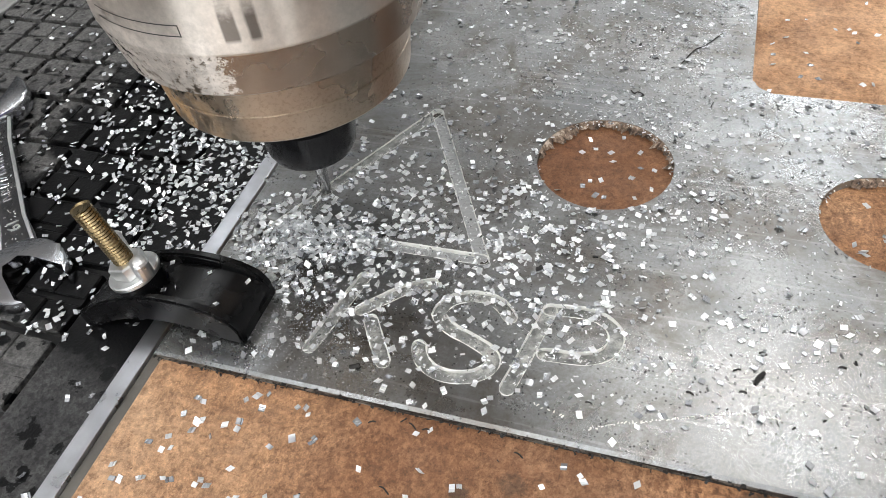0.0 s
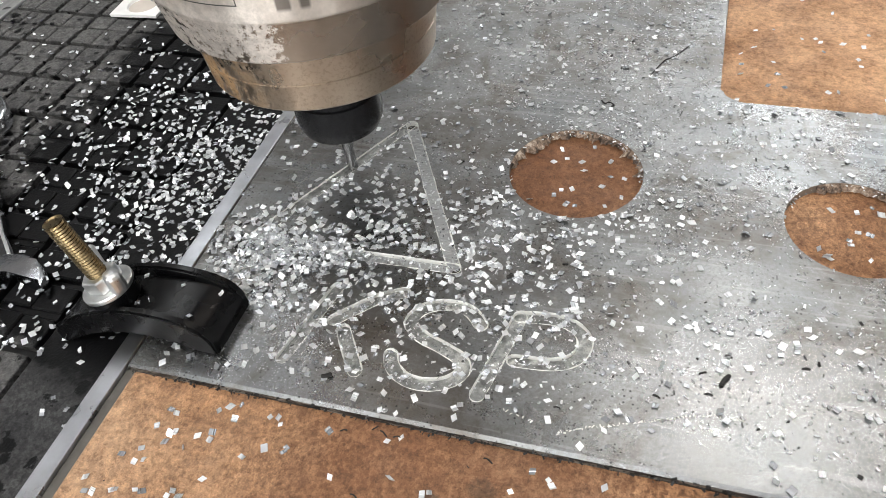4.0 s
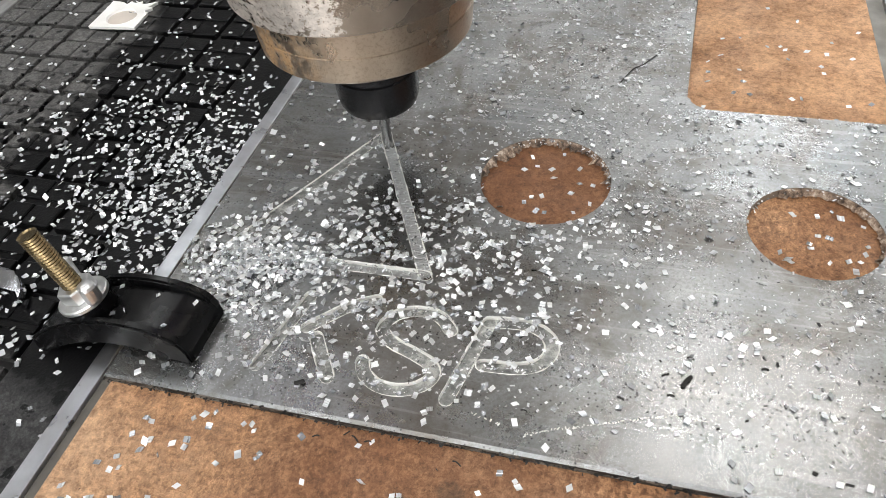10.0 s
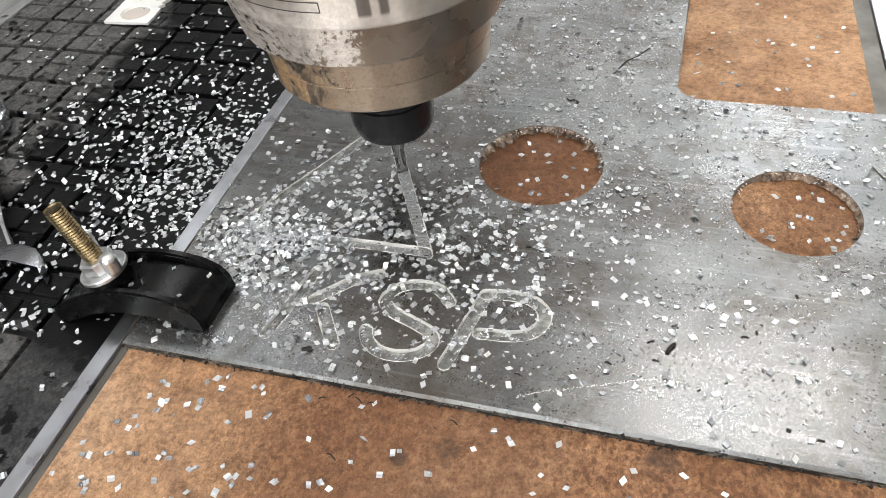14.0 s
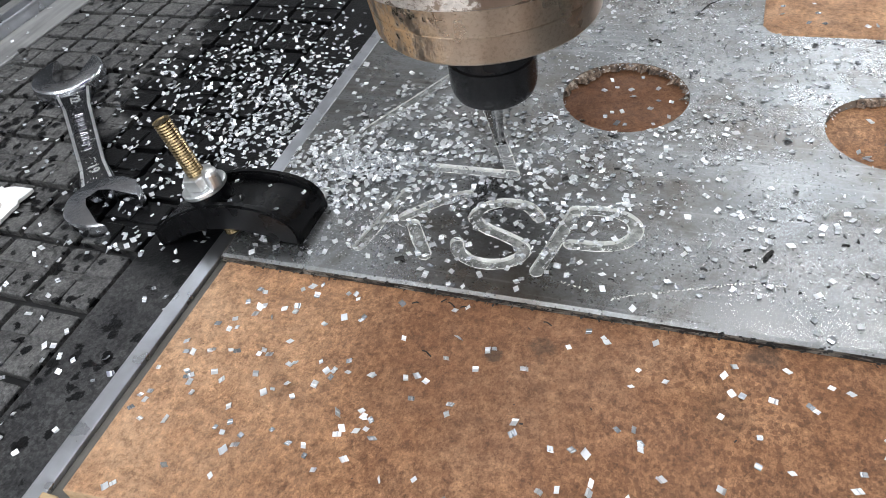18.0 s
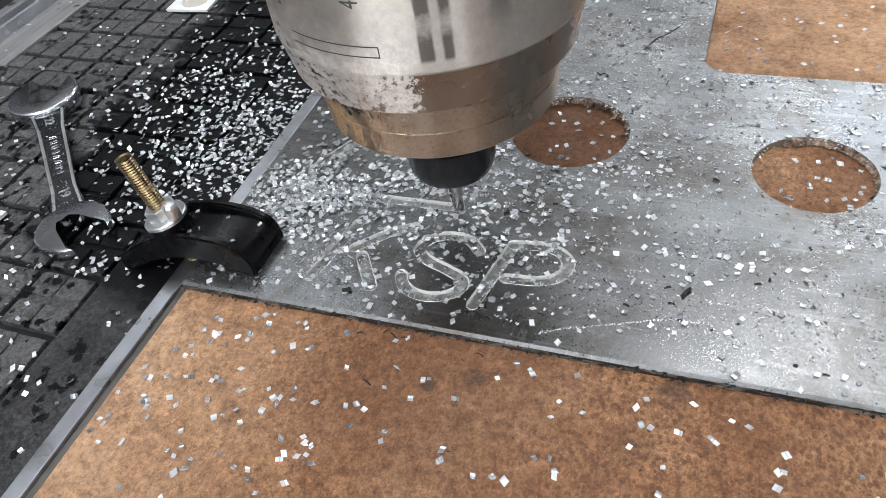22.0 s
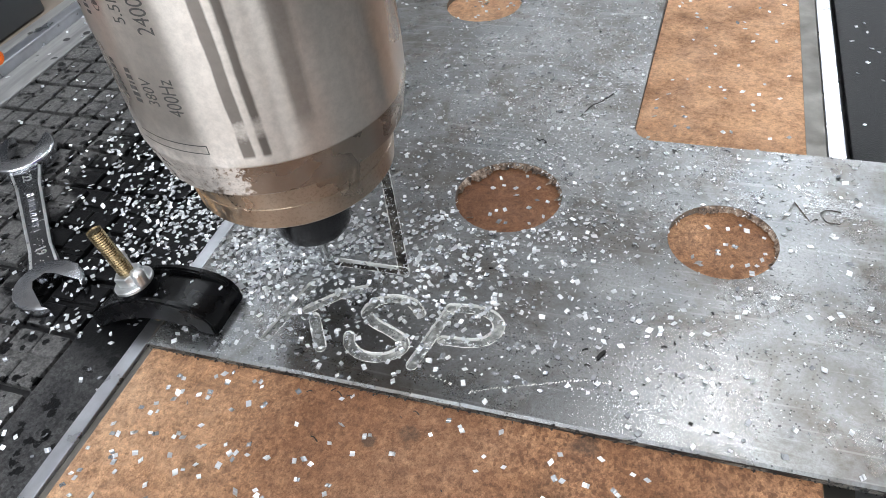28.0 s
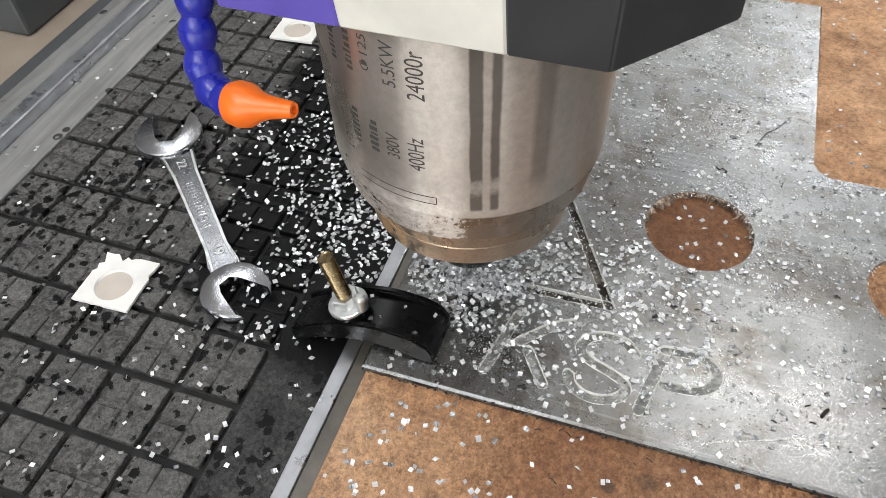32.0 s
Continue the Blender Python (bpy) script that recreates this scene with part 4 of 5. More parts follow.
def wrench_text(text, s, size, name="raised_mark"):
    a, b = Vector((*LOW_JAW, 0)), Vector((*HIGH_JAW, 0))
    u = (b - a).normalized()
    cu = bpy.data.curves.new("mark", "FONT")
    cu.body, cu.size, cu.extrude, cu.align_x, cu.align_y = text, size, 0.0003, "CENTER", "CENTER"
    ob = new("mark", cu)
    bpy.context.view_layer.update()
    me = bpy.data.meshes.new_from_object(ob.evaluated_get(bpy.context.evaluated_depsgraph_get()))
    bpy.data.objects.remove(ob)
    bm = bmesh.new()
    bm.from_mesh(me)
    bpy.data.meshes.remove(me)
    ang = math.degrees(math.atan2(-u.y, -u.x))
    part(name, moved(bm, pose(*(a + u * s).to_2d(), 0.0074, 0, 0, ang)), M_ZINC, wrench)


wrench_text("19", 0.036, 0.009)
wrench_text("22", 0.126, 0.009)


def wrench_bars():
    a, b = Vector((*LOW_JAW, 0)), Vector((*HIGH_JAW, 0))
    u = (b - a).normalized()
    ang = math.degrees(math.atan2(u.y, u.x))
    rng = random.Random(2)
    for k in range(8):
        p = a + u * (0.060 + 0.0062 * k)
        lean = rng.uniform(-25, 25)
        for off in (-0.0012, 0.0012):
            q = p + u * off
            part("raised_bar", moved(box(-0.0004, 0.0004, -0.0024, 0.0024, 0.0070, 0.0074, 0.0002, 1), pose(q.x, q.y, 0, 0, 0, ang + lean * (1 if off > 0 else 0.2))), M_CHROME, wrench)


wrench_bars()


# ---- white suction cups set in the bed ----
def suction_cup(x, y, rz):
    ob = thing("suction_cup", x, y, TOP_BED, "square white plastic cup with a round recess and chipped edges", "suction cup", "white cups in the bed", rz=rz)
    rng = random.Random(int(1000 * abs(x)))
    outline = []
    s = 0.0195
    for k in range(40):
        a = 2 * math.pi * k / 40
        r = s / max(abs(math.cos(a)), abs(math.sin(a)))
        jag = rng.choice((0, 0, 0.0008, 0.0022, 0.0048)) if math.sin(a) > 0.2 else rng.uniform(0, 0.0005)
        outline.append(((r - jag) * math.cos(a), (r - jag) * math.sin(a)))
    bm = bmesh.new()
    top = [bm.verts.new((px, py, 0.0024)) for px, py in outline]
    low = [bm.verts.new((px * 0.98, py * 0.98, 0.0002)) for px, py in outline]
    rim = [bm.verts.new((0.0120 * math.cos(2 * math.pi * k / 40), 0.0120 * math.sin(2 * math.pi * k / 40) - 0.003, 0.0022)) for k in range(40)]
    dish = [bm.verts.new((0.0112 * math.cos(2 * math.pi * k / 40), 0.0112 * math.sin(2 * math.pi * k / 40) - 0.003, 0.0006)) for k in range(40)]
    for k in range(40):
        j = (k + 1) % 40
        bm.faces.new((low[k], low[j], top[j], top[k]))
        bm.faces.new((top[k], top[j], rim[j], rim[k]))
        bm.faces.new((rim[k], rim[j], dish[j], dish[k]))
    bm.faces.new(low[::-1])
    floor = bm.faces.new(dish[::-1])
    floor.material_index = 1
    part("cup_body", bm, [M_WHITE, M_BEIGE], ob)


suction_cup(*CUPS[0], 2)
suction_cup(*CUPS[1], 4)


# ---- chips, fines and crumbs ----
def in_hole(x, y, pad=0.0):
    return any(math.hypot(x - cx, y - cy) < r + pad for cx, cy, r in ((0.1612, 0.1520, 0.0325), (0.2852, 0.1366, 0.0290), (0.08, 0.395, 0.0325)))


def on_plate(x, y):
    return 0.001 < x < 0.55 and 0.002 < y and (y < 0.2205 or (x < 0.2265 and y < 0.427)) and not in_hole(x, y)


def near_line(x, y, a, b):
    dx, dy = b[0] - a[0], b[1] - a[1]
    t = max(0, min(1, ((x - a[0]) * dx + (y - a[1]) * dy) / (dx * dx + dy * dy)))
    return math.hypot(x - a[0] - t * dx, y - a[1] - t * dy)


class Scatter:
    """Many small curled chips gathered into one mesh."""

    def __init__(self):
        self.v, self.f = [], []

    def chip(self, x, y, z, size, lean=0.35):
        """A thin slanted square flake with one or two sharp folds across it."""
        w, l = 0.5 * size * random.uniform(0.62, 0.95), 0.5 * size * random.uniform(0.80, 1.15)
        th, skew, bow = 0.00022, random.uniform(-0.30, 0.30) * size * 0.5, random.uniform(-0.02, 0.12) * size
        f = random.uniform(-0.55, 0.10)
        g = random.choice((f + 0.55, 1.6))
        cols = [(-1.0, bow)]
        for q in (f, g):
            if q < 0.9:
                cols += [(q - 0.16, 0.0), (q, random.choice((0.0, 0.10, 0.20)) * size), (q + 0.16, 0.0)]
        cols.append((1.0, bow * random.uniform(0.0, 1.0)))
        steep = random.random() < 0.12
        tilt = 30 if steep else 7 * lean / 0.35
        m = pose(x, y, z + (0.0007 if steep else 0.0002), random.gauss(0, tilt), random.gauss(0, tilt), random.uniform(0, 360))
        n0, n = len(self.v), len(cols)
        for dz in (0, th):
            for u, lift in cols:
                for v in (-1, 1):
                    self.v.append(tuple(m @ Vector((u * l + v * skew, v * w, lift + dz))))
        up = 2 * n
        for k in range(n - 1):
            a = n0 + 2 * k
            self.f += [(a + up, a + up + 2, a + up + 3, a + up + 1), (a, a + 1, a + 3, a + 2), (a, a + 2, a + up + 2, a + up), (a + 1, a + up + 1, a + up + 3, a + 3)]
        e = n0 + 2 * (n - 1)
        self.f += [(n0, n0 + up, n0 + up + 1, n0 + 1), (e, e + 1, e + up + 1, e + up)]

    def flake(self, x, y, z, size):
        w, l = size * random.uniform(0.25, 0.6), size * random.uniform(0.7, 1.3)
        m = pose(x, y, z + size * 0.1, random.gauss(0, 14), random.gauss(0, 14), random.uniform(0, 360))
        n0 = len(self.v)
        for dz in (0, size * 0.12):
            for s, t in ((-0.5, -0.5), (0.5, -0.5), (0.5, 0.5), (-0.5, 0.5)):
                self.v.append(tuple(m @ Vector((s * l, t * w, dz))))
        self.f += [(n0 + 4, n0 + 5, n0 + 6, n0 + 7), (n0, n0 + 3, n0 + 2, n0 + 1)] + [(n0 + k, n0 + (k + 1) % 4, n0 + 4 + (k + 1) % 4, n0 + 4 + k) for k in range(4)]

    def done(self, name, mat, label, category):
        me = bpy.data.meshes.new(name)
        me.from_pydata(self.v, [], self.f)
        me.materials.append(mat)
        return tagged(new(name, me), label, category, kind="stuff")


def spread(count, x0, x1, y0, y1, weight):
    """Random places in a box, kept by their weight."""
    out, tries = [], 0
    while len(out) < count and tries < count * 60:
        tries += 1
        x, y = random.uniform(x0, x1), random.uniform(y0, y1)
        if random.random() < weight(x, y):
            out.append((x, y))
    return out


def w_plate(x, y):
    """How thick the chips lie on the plate: a heap along the lower groove, thinning out from it."""
    if not on_plate(x, y):
        return 0

    def heap(amount, cx, cy, sx, sy):
        return amount * math.exp(-((x - cx) ** 2 / sx ** 2 + (y - cy) ** 2 / sy ** 2))

    w = 0.040 + heap(1.0, 0.046, 0.0745, 0.026, 0.0105) + heap(0.34, 0.078, 0.098, 0.040, 0.034) + heap(0.34, 0.135, 0.086, 0.034, 0.030)
    w += heap(0.36, 0.020, 0.052, 0.026, 0.040) + heap(0.16, 0.110, 0.060, 0.060, 0.050) + heap(0.10, 0.180, 0.120, 0.060, 0.070)
    if near_line(x, y, LOW_LEFT, APEX) < 0.0042 and y > 0.105 or near_line(x, y, APEX, LOW_RIGHT) < 0.0042 or (x > 0.066 and near_line(x, y, LOW_LEFT, LOW_RIGHT) < 0.0042):
        w *= 0.12
    return min(1, w)


def w_bed(x, y):
    if x > -0.018 or (x < -0.155 and y < 0.037 and x > -0.195 and y > -0.003):
        return 0
    w = 0.05 + 0.95 * math.exp(-((x + 0.035) ** 2 / 0.050 ** 2 + (y - 0.125) ** 2 / 0.075 ** 2))
    w += 0.35 * math.exp(-((x + 0.095) ** 2 / 0.060 ** 2 + (y - 0.160) ** 2 / 0.090 ** 2))
    if y < 0.0:
        w *= 0.7
    return w * (0.35 if x < -0.20 else 1.0)


def strew():
    random.seed(11)
    s = Scatter()
    for x, y in spread(1420, 0.0, 0.36, 0.0, 0.30, w_plate):
        s.chip(x, y, random.choice((0.0, 0.0006, 0.0012)) if abs(y - 0.0745) < 0.01 and x < 0.07 else 0.0, random.uniform(0.0021, 0.0031))
    for x, y in spread(130, 0.0, 0.225, 0.22, 0.42, on_plate):
        s.chip(x, y, 0.0, random.uniform(0.0021, 0.0031))
    for k in range(300):
        x, y = random.gauss(0.034, 0.020), random.gauss(0.064, 0.015)
        if on_plate(x, y):
            s.chip(x, y, random.choice((0.0, 0.0, 0.0008)), random.uniform(0.0020, 0.0030), 0.6)
    for k in range(330):
        x, y = random.gauss(0.044, 0.017), random.gauss(0.0745, 0.0058)
        if x > 0.003 and near_line(x, y, LOW_LEFT, APEX) > 0.003 or x < 0.03 and x > 0.003:
            s.chip(x, y, random.uniform(0.0, 0.0022), random.uniform(0.0018, 0.0030), 1.2)
    for k in range(46):
        u = random.uniform(0.03, 0.93)
        x, y = LOW_LEFT[0] + u * (APEX[0] - LOW_LEFT[0]), LOW_LEFT[1] + u * (APEX[1] - LOW_LEFT[1])
        d = 0.0044 + abs(random.gauss(0, 0.0016))
        s.chip(x + d * 0.89, y - d * 0.46, 0.0, random.uniform(0.0020, 0.0030), 0.6)
    s.done("metal_chips", M_CHIP, "bright curled aluminium chips strewn over the plate", "metal chips")
    s = Scatter()
    for x, y in spread(230, 0.004, 0.326, -0.112, -0.003, lambda x, y: 0.5 + 0.5 * math.exp(-((x - 0.05) ** 2 + (y + 0.03) ** 2) / 0.05 ** 2)):
        s.chip(x, y, TOP_MDF, random.uniform(0.0021, 0.0031))
    for cx, cy, r in ((0.1612, 0.1520, 0.0295), (0.2852, 0.1366, 0.0265), (0.08, 0.395, 0.029)):
        for k in range(18):
            a, q = random.uniform(0, 6.28), r * math.sqrt(random.random()) * 0.95
            s.chip(cx + q * math.cos(a), cy + q * math.sin(a), TOP_MDF, random.uniform(0.0021, 0.0031))
    for x, y in spread(60, 0.232, 0.328, 0.226, 0.47, lambda x, y: 0.7):
        s.chip(x, y, TOP_MDF, random.uniform(0.0021, 0.0031))
    s.done("metal_chips", M_CHIP, "scattered square aluminium chips on the brown board", "metal chips")
    s = Scatter()
    for x, y in spread(1750, -0.29, -0.018, -0.14, 0.46, w_bed):
        s.chip(x, y, TOP_BED, random.uniform(0.0020, 0.0031), 0.9)
    for x, y in spread(30, -0.328, -0.298, -0.05, 0.40, lambda x, y: 0.8):
        s.chip(x, y, -0.0150, random.uniform(0.0021, 0.0031))
    for x, y in spread(30, -0.60, -0.455, 0.05, 0.27, lambda x, y: 0.8):
        s.chip(x, y, -0.0620, random.uniform(0.0021, 0.0031))
    for x, y in spread(25, 0.36, 0.42, 0.22, 0.46, lambda x, y: 0.7):
        s.chip(x, y, TOP_BED, random.uniform(0.0021, 0.0031))
    s.done("metal_chips", M_CHIP, "bright aluminium chips heaped on the wet black rubber", "metal chips")
    s = Scatter()
    for u, y in ((0.40, 0.003), (0.56, -0.006), (0.62, -0.004), (0.74, 0.006), (0.86, -0.008), (0.93, 0.007), (0.50, 0.009)):
        z = -0.012 + 0.0135 * min(1, u * 1.15) + 0.0172 * math.sin(math.pi * (0.05 + 0.80 * u)) ** 0.85
        s.chip(-0.0130 - 0.038 + 0.088 * u, 0.0275 + y, z, random.uniform(0.0019, 0.0027), 0.3)
    s.done("metal_chips", M_CHIP, "a few bright aluminium chips lying on the black clamp", "metal chips")
    s = Scatter()
    for line in LETTERS + [[(p[0] * 1000, p[1] * 1000) for p in ab] for ab in ((LOW_LEFT, APEX), (APEX, LOW_RIGHT), (LOW_RIGHT, LOW_END))]:
        for x, y in dense(line, 0.55):
            for side in (-1, 1):
                if random.random() < 0.32:
                    s.flake(x * MM + side * random.gauss(0.0029, 0.0007), y * MM + random.gauss(0, 0.0010), 0.0, random.choice((0.0005, 0.0008, 0.0012)))
            if random.random() < 0.15:
                s.flake(x * MM + random.gauss(0, 0.0012), y * MM, -0.0022, random.choice((0.0006, 0.0010, 0.0016)))
    for cx, cy, r, n in ((0.1612, 0.1520, 0.0325, 170), (0.2852, 0.1366, 0.0290, 60), (0.08, 0.395, 0.0325, 40)):
        for k in range(n):
            a = random.gauss(1.5, 0.75)
            q = r - abs(random.gauss(0, 0.0010)) + 0.0004
            s.flake(cx + q * math.cos(a), cy + q * math.sin(a), random.uniform(-0.0035, -0.0002), random.choice((0.0007, 0.0011, 0.0017)))
    for k in range(170):
        u, v = random.uniform(-0.05, 1.0), random.gauss(0, 0.0045)
        x = LOW_JAW[0] + u * (HIGH_JAW[0] - LOW_JAW[0]) + v * 0.69
        y = LOW_JAW[1] + u * (HIGH_JAW[1] - LOW_JAW[1]) + v * 0.72
        if 0.12 < u < 0.86 and abs(v) < 0.0075:
            s.flake(x, y, TOP_BED + 0.0073, random.choice((0.0004, 0.0006, 0.0010)))
    s.done("metal_fines", M_CHIP, "bright torn swarf along the cut grooves", "metal swarf")
    s = Scatter()
    for k, (x, y) in enumerate(spread(9500, 0.06, 0.36, 0.02, 0.425, lambda x, y: on_plate(x, y) * (0.25 + 0.75 * math.exp(-((x - 0.19) ** 2 / 0.07 ** 2 + (y - 0.24) ** 2 / 0.12 ** 2))))):
        s.flake(x, y, 0.0, random.choice((0.0004, 0.0006, 0.0009, 0.0016)))
    for k in range(2600):
        x, y = random.gauss(0.052, 0.020), random.gauss(0.030, 0.018)
        if on_plate(x, y) and x > 0.036:
            s.flake(x, y, 0.0, random.choice((0.0003, 0.0004, 0.0006)))
    s.done("metal_fines", M_SPECK, "fine glittering aluminium swarf dusted over the plate", "metal swarf")
    s = Scatter()
    for x, y in spread(120, 0.02, 0.40, 0.0, 0.42, on_plate):
        s.flake(x, y, 0.0, random.choice((0.0008, 0.0012, 0.002)))
    for x, y in spread(30, 0.01, 0.32, -0.11, -0.002, lambda x, y: 1):
        s.flake(x, y, TOP_MDF, random.choice((0.0006, 0.001)))
    for k in range(420):
        x = random.uniform(0.0, 0.40)
        s.flake(x, x * 0.0107 - abs(random.gauss(0, 0.0006)), random.uniform(-0.0045, -0.0012), random.choice((0.0006, 0.0010, 0.0016)))
    s.done("black_crumbs", M_CRUMB, "small black crumbs on plate and board", "debris")


def fibre(name, points, z, r, label):
    """A thin dark fibre or crumb lying along the given points, in millimetres."""
    line = smooth_line(points, 4)
    bm = bmesh.new()
    rings = []
    for i, (x, y) in enumerate(line):
        ax, ay = line[max(i - 1, 0)]
        bx, by = line[min(i + 1, len(line) - 1)]
        d = math.hypot(bx - ax, by - ay)
        nx, ny = -(by - ay) / d, (bx - ax) / d
        w = r * (0.5 if i in (0, len(line) - 1) else 1.0)
        rings.append([bm.verts.new((x * MM + nx * w * math.cos(q), y * MM + ny * w * math.cos(q), z + r + w * math.sin(q))) for q in [k * math.pi / 3 for k in range(6)]])
    for a, b in zip(rings, rings[1:]):
        for k in range(6):
            bm.faces.new((a[k], b[k], b[(k + 1) % 6], a[(k + 1) % 6]))
    bm.faces.new(rings[0])
    bm.faces.new(rings[-1][::-1])
    return tagged(mesh_object(name, bm, M_HAIR, True), label, "debris", "dark fibres on the work")


fibre("dark_fibre", [(188.8, 238.3), (195.1, 254.2), (200.6, 260.1), (209.3, 274)], 0, 0.00035, "long thin dark fibre lying on the plate")
fibre("dark_fibre", [(165.8, 211.6), (168, 209), (170, 210.5), (173, 208.2), (171.5, 207)], 0, 0.0004, "short curled dark fibre on the plate")
fibre("dark_fibre", [(207.2, 203.3), (207.4, 206), (208.3, 208.9)], 0, 0.0003, "short dark fibre on the plate")
fibre("black_crumb", [(232.3, 42.3), (233.4, 45), (235.3, 47.5)], 0, 0.0009, "thick black crumb on the plate")
fibre("black_crumb", [(83.2, 12.4), (85, 13), (87.1, 14.4)], 0, 0.0010, "thick black crumb on the plate")
fibre("black_crumb", [(143.4, 77.3), (144.4, 77.9), (145.4, 78.8), (144.4, 79.3)], 0, 0.0010, "lumpy black crumb on the plate")
for x, y, a, n in ((225.7, 46.7, 25, 3), (234.7, 56.3, -10, 3), (228.2, 37.6, 0, 3), (210, 32.7, -15, 3), (225.2, 81.2, 40, 1.2), (193.5, 38, 60, 1), (175.3, 19.7, 0, 2.6), (245.3, 27.2, 30, 1.2), (255.3, 32.6, 20, 1.2), (262.1, 56.6, 5, 3)):
    c, d = math.cos(radians(a)) * n / 2, math.sin(radians(a)) * n / 2
    fibre("dark_fibre", [(x - c, y - d), (x + d * 0.3, y + c * 0.3), (x + c, y + d)], 0, 0.0003, "short dark fibre on the plate")
for x, y, a, n in ((98.7, -5.5, 20, 3), (110.1, -1.6, 50, 3), (114.1, -3.2, -30, 4), (119.5, -3.5, 10, 3), (154.8, -4.7, -20, 4), (112.3, -29.4, -25, 5)):
    c, d = math.cos(radians(a)) * n / 2, math.sin(radians(a)) * n / 2
    fibre("dark_fibre", [(x - c, y - d), (x + d * 0.4, y + c * 0.4), (x + c, y + d)], TOP_MDF, 0.0003, "short dark fibre on the brown board")


def dashed_scratch():
    """A row of bright nicks left by the cutter."""
    s = Scatter()
    line = smooth_line([(156.3, 14.5), (167.6, 12.3)], 6) + smooth_line([(177.2, 9.6), (185.9, 13.7), (196.4, 17.4), (206.1, 21), (215.8, 24.5), (228, 28.7), (240.2, 29.3)], 9)
    random.seed(3)
    for x, y in line:
        s.flake(x * MM + random.gauss(0, 0.0002), y * MM + random.gauss(0, 0.0002), 0.0, random.uniform(0.0008, 0.0012))
    s.done("scratch_line", M_BURR_BRIGHT, "dashed bright scratch across the plate", "scratch")


dashed_scratch()


def burr_line(outline):
    """A fine burr ridge along a cut outline, pale to paint in the edge's glint."""
    bm = bmesh.new()
    n = len(outline)
    rings = []
    for i, (x, y) in enumerate(outline):
        ax, ay = outline[i - 1]
        bx, by = outline[(i + 1) % n]
        d = math.hypot(bx - ax, by - ay) or 1
        nx, ny = -(by - ay) / d, (bx - ax) / d
        k = max(0.15, 0.55 + 0.9 * noise.noise((x * 260, y * 260, 0)))
        w, hgt = 0.00044 * k, 0.00030 * k
        rings.append([bm.verts.new((x + nx * s * w, y + ny * s * w, z)) for s, z in ((-1.2, -0.0003), (0, hgt), (1.2, -0.0001))])
    for a, b in zip(rings, rings[1:] + rings[:1]):
        for k in (0, 1):
            bm.faces.new((a[k], b[k], b[k + 1], a[k + 1]))
    part("cut_burr", bm, M_BURR_BRIGHT, plate)


def dense(points, step=2.0):
    out = [points[0]]
    for a, b in zip(points, points[1:]):
        m = max(1, int(math.hypot(b[0] - a[0], b[1] - a[1]) / step))
        out += [(a[0] + (b[0] - a[0]) * k / m, a[1] + (b[1] - a[1]) * k / m) for k in range(1, m + 1)]
    return out


for line in LETTERS:
    burr_line(stroke([(x * MM, y * MM) for x, y in dense(line)], 0.0030))
for a, b in ((LOW_LEFT, APEX), (APEX, LOW_RIGHT), (LOW_RIGHT, LOW_END)):
    burr_line(stroke([(x * MM, y * MM) for x, y in dense([(a[0] * 1000, a[1] * 1000), (b[0] * 1000, b[1] * 1000)])], 0.0030))


def hole_burr(cx, cy, r0, first, last, deep, seed, label):
    """Torn dirty burr left along part of a hole's rim."""
    rng = random.Random(seed)
    bm = bmesh.new()
    n, prev = int((last - first) / 2.2), None
    for k in range(n + 1):
        a = radians(first + (last - first) * k / n)
        reach = 0.0010 + deep * max(0, noise.noise((k * 0.28, 1.7, 0))) + deep * 0.7 * max(0, noise.noise((k * 0.9, 4.1, seed))) + rng.uniform(0, 0.0008)
        rim = [(r0, -0.0003), (r0 - reach * 0.35, -0.0010 + rng.uniform(-0.0006, 0.0005)), (r0 - reach * 0.7, -0.0024 + rng.uniform(-0.0006, 0.0006)), (r0 - reach, -0.0036), (r0, -0.0043)]
        ring = [bm.verts.new((cx + q * math.cos(a), cy + q * math.sin(a), z)) for q, z in rim]
        if prev:
            for i in range(5):
                j = (i + 1) % 5
                bm.faces.new((prev[i], ring[i], ring[j], prev[j]))
        prev = ring
    part("torn_burr", bm, M_BURR, plate, label)


hole_burr(0.1612, 0.1520, 0.0326, 10, 178, 0.0085, 8, "rough brown and grey torn burr inside the hole rim")
hole_burr(0.2852, 0.1366, 0.0291, -25, 120, 0.0028, 5, "thin brown torn burr inside the hole rim")

strew()
lay_tiles()


# ---- chips that the cutter tears out of the two lower grooves and throws aside ----
WAY = [(0, 33.3, 105.5), (9.05, 69, 174.5), (21.7, 119.5, 78.5), (22.4, 119.5, 78.5), (25, 97.5, 78.2), (28, 72.2, 77.8), (29.5, 57.5, 77.5), (30, 51.5, 77.4), (31, 44.5, 77.2), (32, 37.5, 77)]


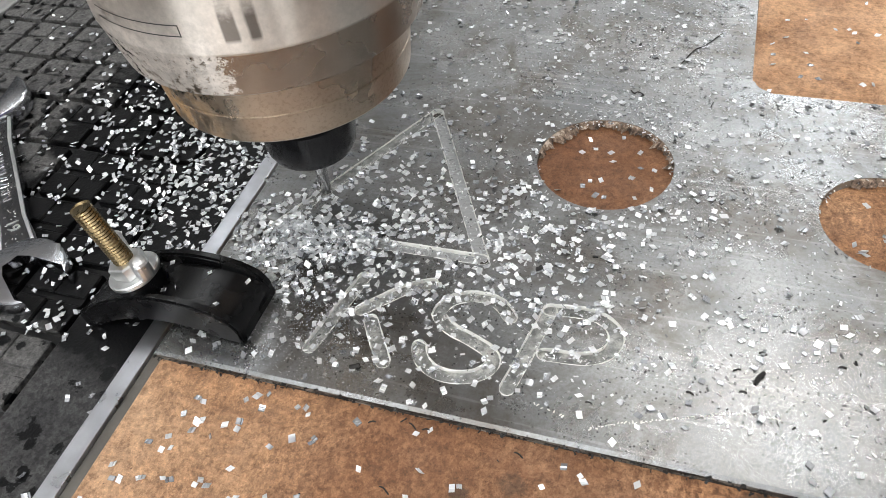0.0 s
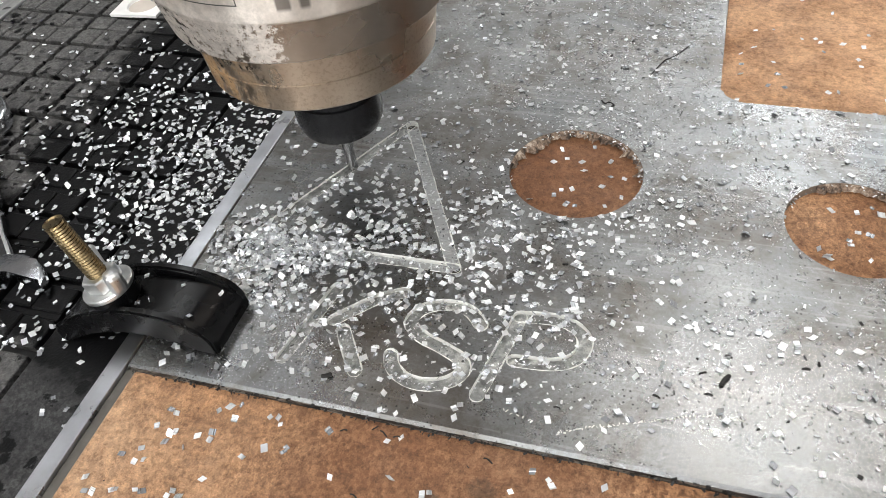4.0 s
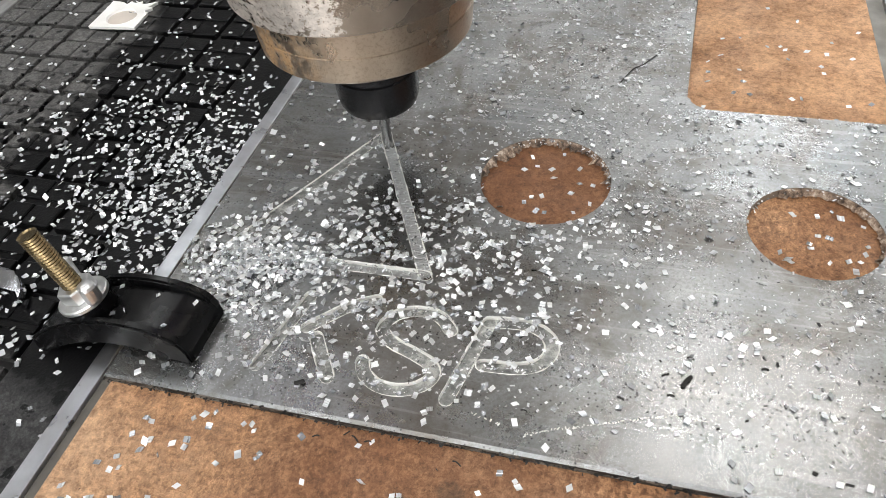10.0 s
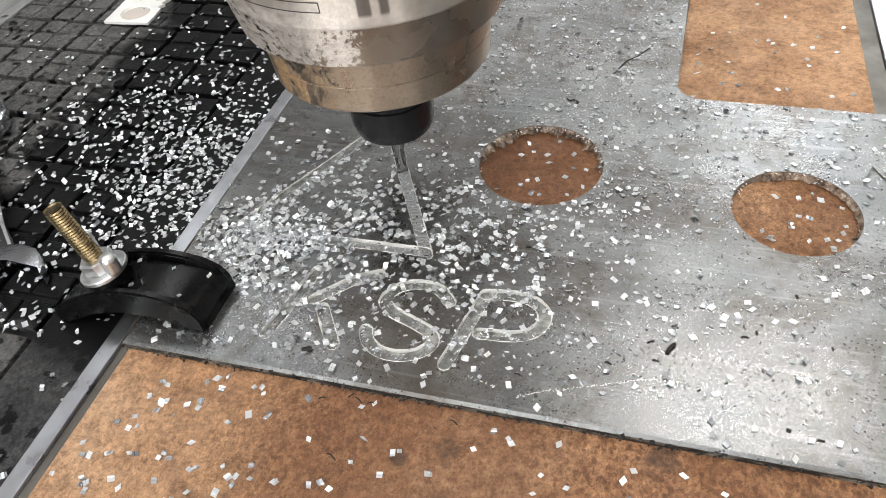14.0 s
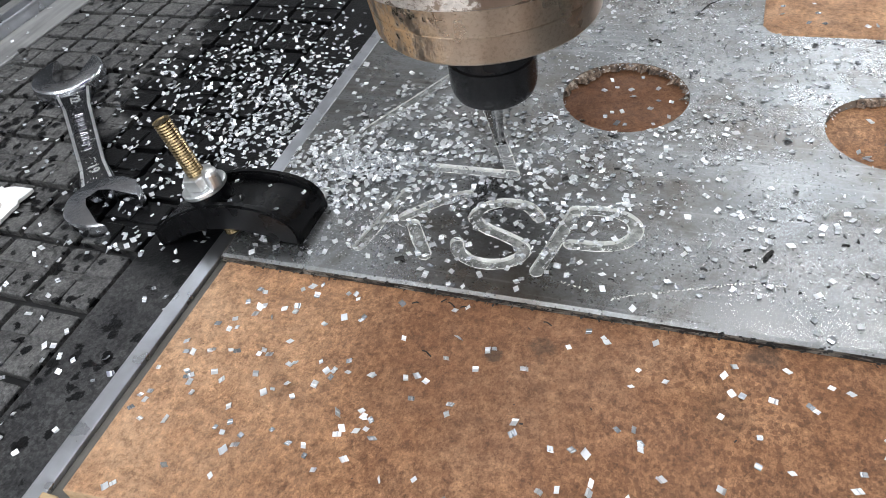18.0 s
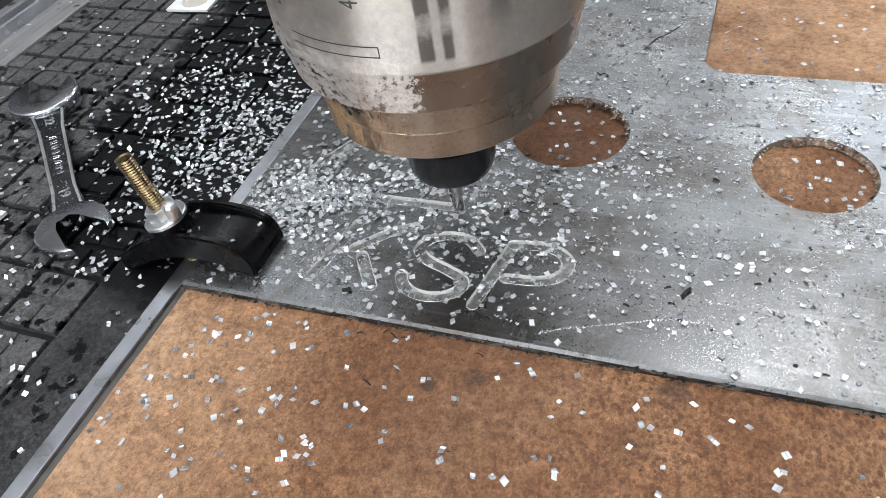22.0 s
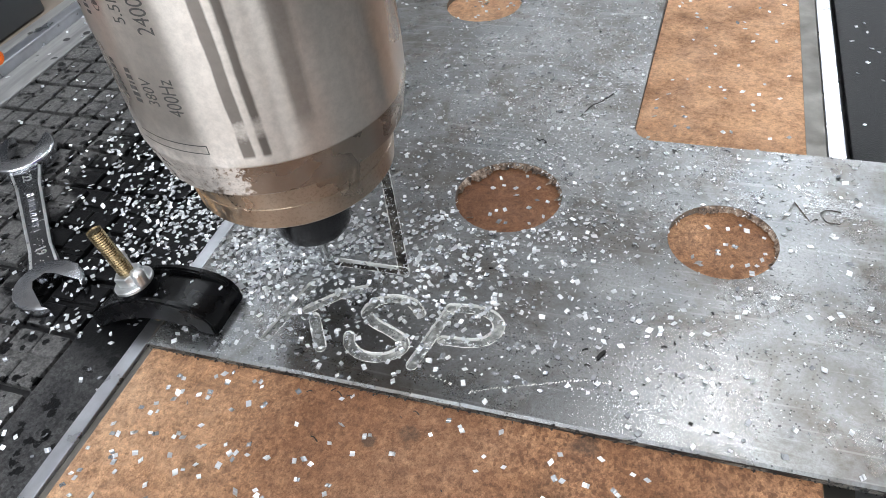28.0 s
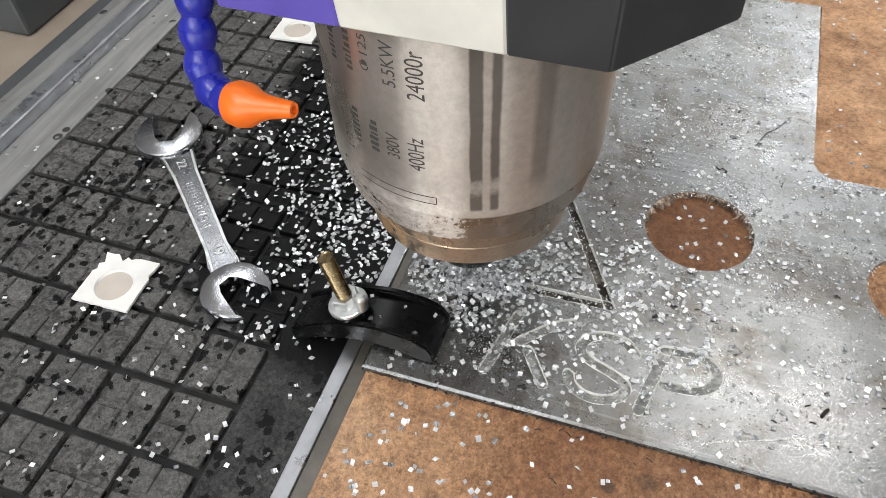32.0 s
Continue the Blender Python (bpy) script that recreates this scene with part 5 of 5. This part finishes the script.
def thrown_mesh(seed):
    rng = random.Random(seed)
    w, d, th = 0.00098, 0.00108, 0.00035
    fold = rng.uniform(-0.35, 0.35)
    skew = rng.uniform(-0.00012, 0.00012)
    vs, fs = [], []
    for z in (0.0, th):
        for u, lift in ((-1, 0.00015), (fold - 0.14, 0.0), (fold, 0.0002), (fold + 0.14, 0.0), (1, 0.0001)):
            for v in (-1, 1):
                vs.append((u * d + v * skew, v * w, z + lift))
    for k in range(4):
        a = 2 * k
        fs += [(a + 10, a + 12, a + 13, a + 11), (a, a + 1, a + 3, a + 2), (a, a + 2, a + 12, a + 10), (a + 1, a + 11, a + 13, a + 3)]
    fs += [(0, 10, 11, 1), (8, 9, 19, 18)]
    me = bpy.data.meshes.new("metal_chip")
    me.from_pydata(vs, [], fs)
    me.materials.append(M_THROWN)
    return me


def landing(rng, first):
    """A resting place on the plate: beside the left groove for chips of the first cut, in the heap for the second."""
    while True:
        if first:
            u = rng.uniform(0.0, 0.95)
            x = LOW_LEFT[0] + u * (APEX[0] - LOW_LEFT[0]) + rng.gauss(0.004, 0.013)
            y = LOW_LEFT[1] + u * (APEX[1] - LOW_LEFT[1]) + rng.gauss(0, 0.010)
        else:
            x, y = rng.gauss(0.072, 0.020), rng.gauss(0.097, 0.012)
        far = near_line(x, y, APEX, LOW_RIGHT) > 0.005 and near_line(x, y, LOW_RIGHT, LOW_END) > 0.005
        if far and on_plate(x, y):
            return x, y


def torn_chips():
    """Rows of chips along the floor of both grooves, with the time at which the cutter reaches each."""
    rng = random.Random(21)
    meshes = [thrown_mesh(k) for k in range(8)]
    made = []
    for a, b, t0, t1, first in ((APEX, LOW_RIGHT, 9.05, 21.7, True), (LOW_RIGHT, LOW_END, 22.4, 32.0, False)):
        length = math.hypot(b[0] - a[0], b[1] - a[1])
        turn = math.degrees(math.atan2(b[1] - a[1], b[0] - a[0]))
        n = int(length / 0.00222)
        for k in range(1, n):
            s = k / n
            t = t0 + (t1 - t0) * s
            if not first:
                x = a[0] + (b[0] - a[0]) * s
                t = next(p[0] + (q[0] - p[0]) * (p[1] * MM - x) / ((p[1] - q[1]) * MM) for p, q in zip(WAY[3:], WAY[4:]) if q[1] * MM <= x + 1e-6)
            for off in (-0.00200, 0.0, 0.00200):
                ob = new("metal_chip", rng.choice(meshes))
                tagged(ob, "small bright aluminium chip torn from the groove", "metal chip", "chips thrown by the cutter")
                px = a[0] + (b[0] - a[0]) * s - off * math.sin(radians(turn))
                py = a[1] + (b[1] - a[1]) * s + off * math.cos(radians(turn))
                start = pose(px, py, -SLOT + 0.0001 + rng.uniform(0, 0.0004), 0, 0, turn + rng.choice((0, 180)))
                x, y = landing(rng, first)
                rest = pose(x, y, rng.uniform(0.0004, 0.0012), rng.gauss(0, 9), rng.gauss(0, 9), turn + rng.uniform(-80, 80))
                mid = pose((px + x) / 2, (py + y) / 2, rng.uniform(0.006, 0.016), rng.uniform(-70, 70), rng.uniform(-70, 70), turn + rng.uniform(-40, 40))
                ob.matrix_world = start
                go = max(0.1, t - rng.uniform(0.15, 0.35))
                if go < 31.6:
                    made.append((ob, [(0, start), (go, start), (go + 0.1, mid), (go + 0.2, rest), (32, rest)]))
    return made


THROWN = torn_chips()


# ---- fine coolant mist blown across the plate ----
def mist():
    rng = np.random.default_rng(5)
    n = 66000
    lump = rng.normal(size=(26, 3)) * (0.056, 0.022, 0.006)
    c = lump[rng.integers(0, 26, n)] + rng.normal(size=(n, 3)) * (0.017, 0.015, 0.0035)
    size = rng.uniform(0.00009, 0.00017, n)[:, None, None]
    corner = np.array(((1, 1, 1), (1, -1, -1), (-1, 1, -1), (-1, -1, 1))) * 1.0
    v = (c[:, None, :] + corner[None] * size).reshape(-1, 3)
    f = (np.arange(n)[:, None, None] * 4 + np.array(((0, 1, 2), (0, 3, 1), (0, 2, 3), (1, 3, 2)))[None]).reshape(-1, 3)
    me = bpy.data.meshes.new("mist")
    me.from_pydata(v.tolist(), [], f.tolist())
    me.materials.append(M_MIST)
    return tagged(new("coolant_mist", me), "fine white coolant mist blown across the plate", "mist", kind="stuff")


cloud = mist()


# ---- what moves ----
def way_at(t):
    for a, b in zip(WAY, WAY[1:]):
        if t <= b[0]:
            s = (t - a[0]) / (b[0] - a[0])
            return (a[1] + (b[1] - a[1]) * s) * MM, (a[2] + (b[2] - a[2]) * s) * MM
    return WAY[-1][1] * MM, WAY[-1][2] * MM


def motions():
    times = sorted({0.5 * k for k in range(65)} | {p[0] for p in WAY} | {8.95, 9.15, 21.6, 21.8, 22.3})
    rows = [(t, pose(*way_at(t), 0)) for t in times]
    walk(head, rows)
    # the hose follows the head only in part, by an amount fitted to the camera's view
    walk(hose, [(t, pose(0.047 + 0.35 * (m.translation.x - 0.0515), m.translation.y, 0.001)) for t, m in rows])
    for ob, way in THROWN:
        walk(ob, way)
    away = pose(0.62, -0.75, 0.10, 0, 0, -40)
    walk(cloud, [(0, away), (23.2, away), (23.5, pose(0.200, -0.085, 0.035, 0, 0, -60)), (23.9, pose(0.180, 0.040, 0.019, 0, 0, -42)), (24.6, pose(0.186, 0.034, 0.019, 0, 0, -40)),
                 (25.5, pose(0.200, 0.024, 0.020, 0, 0, -34)), (26.6, pose(0.62, -0.30, 0.06, 0, 0, 30)), (27.2, away), (32, away)])


motions()
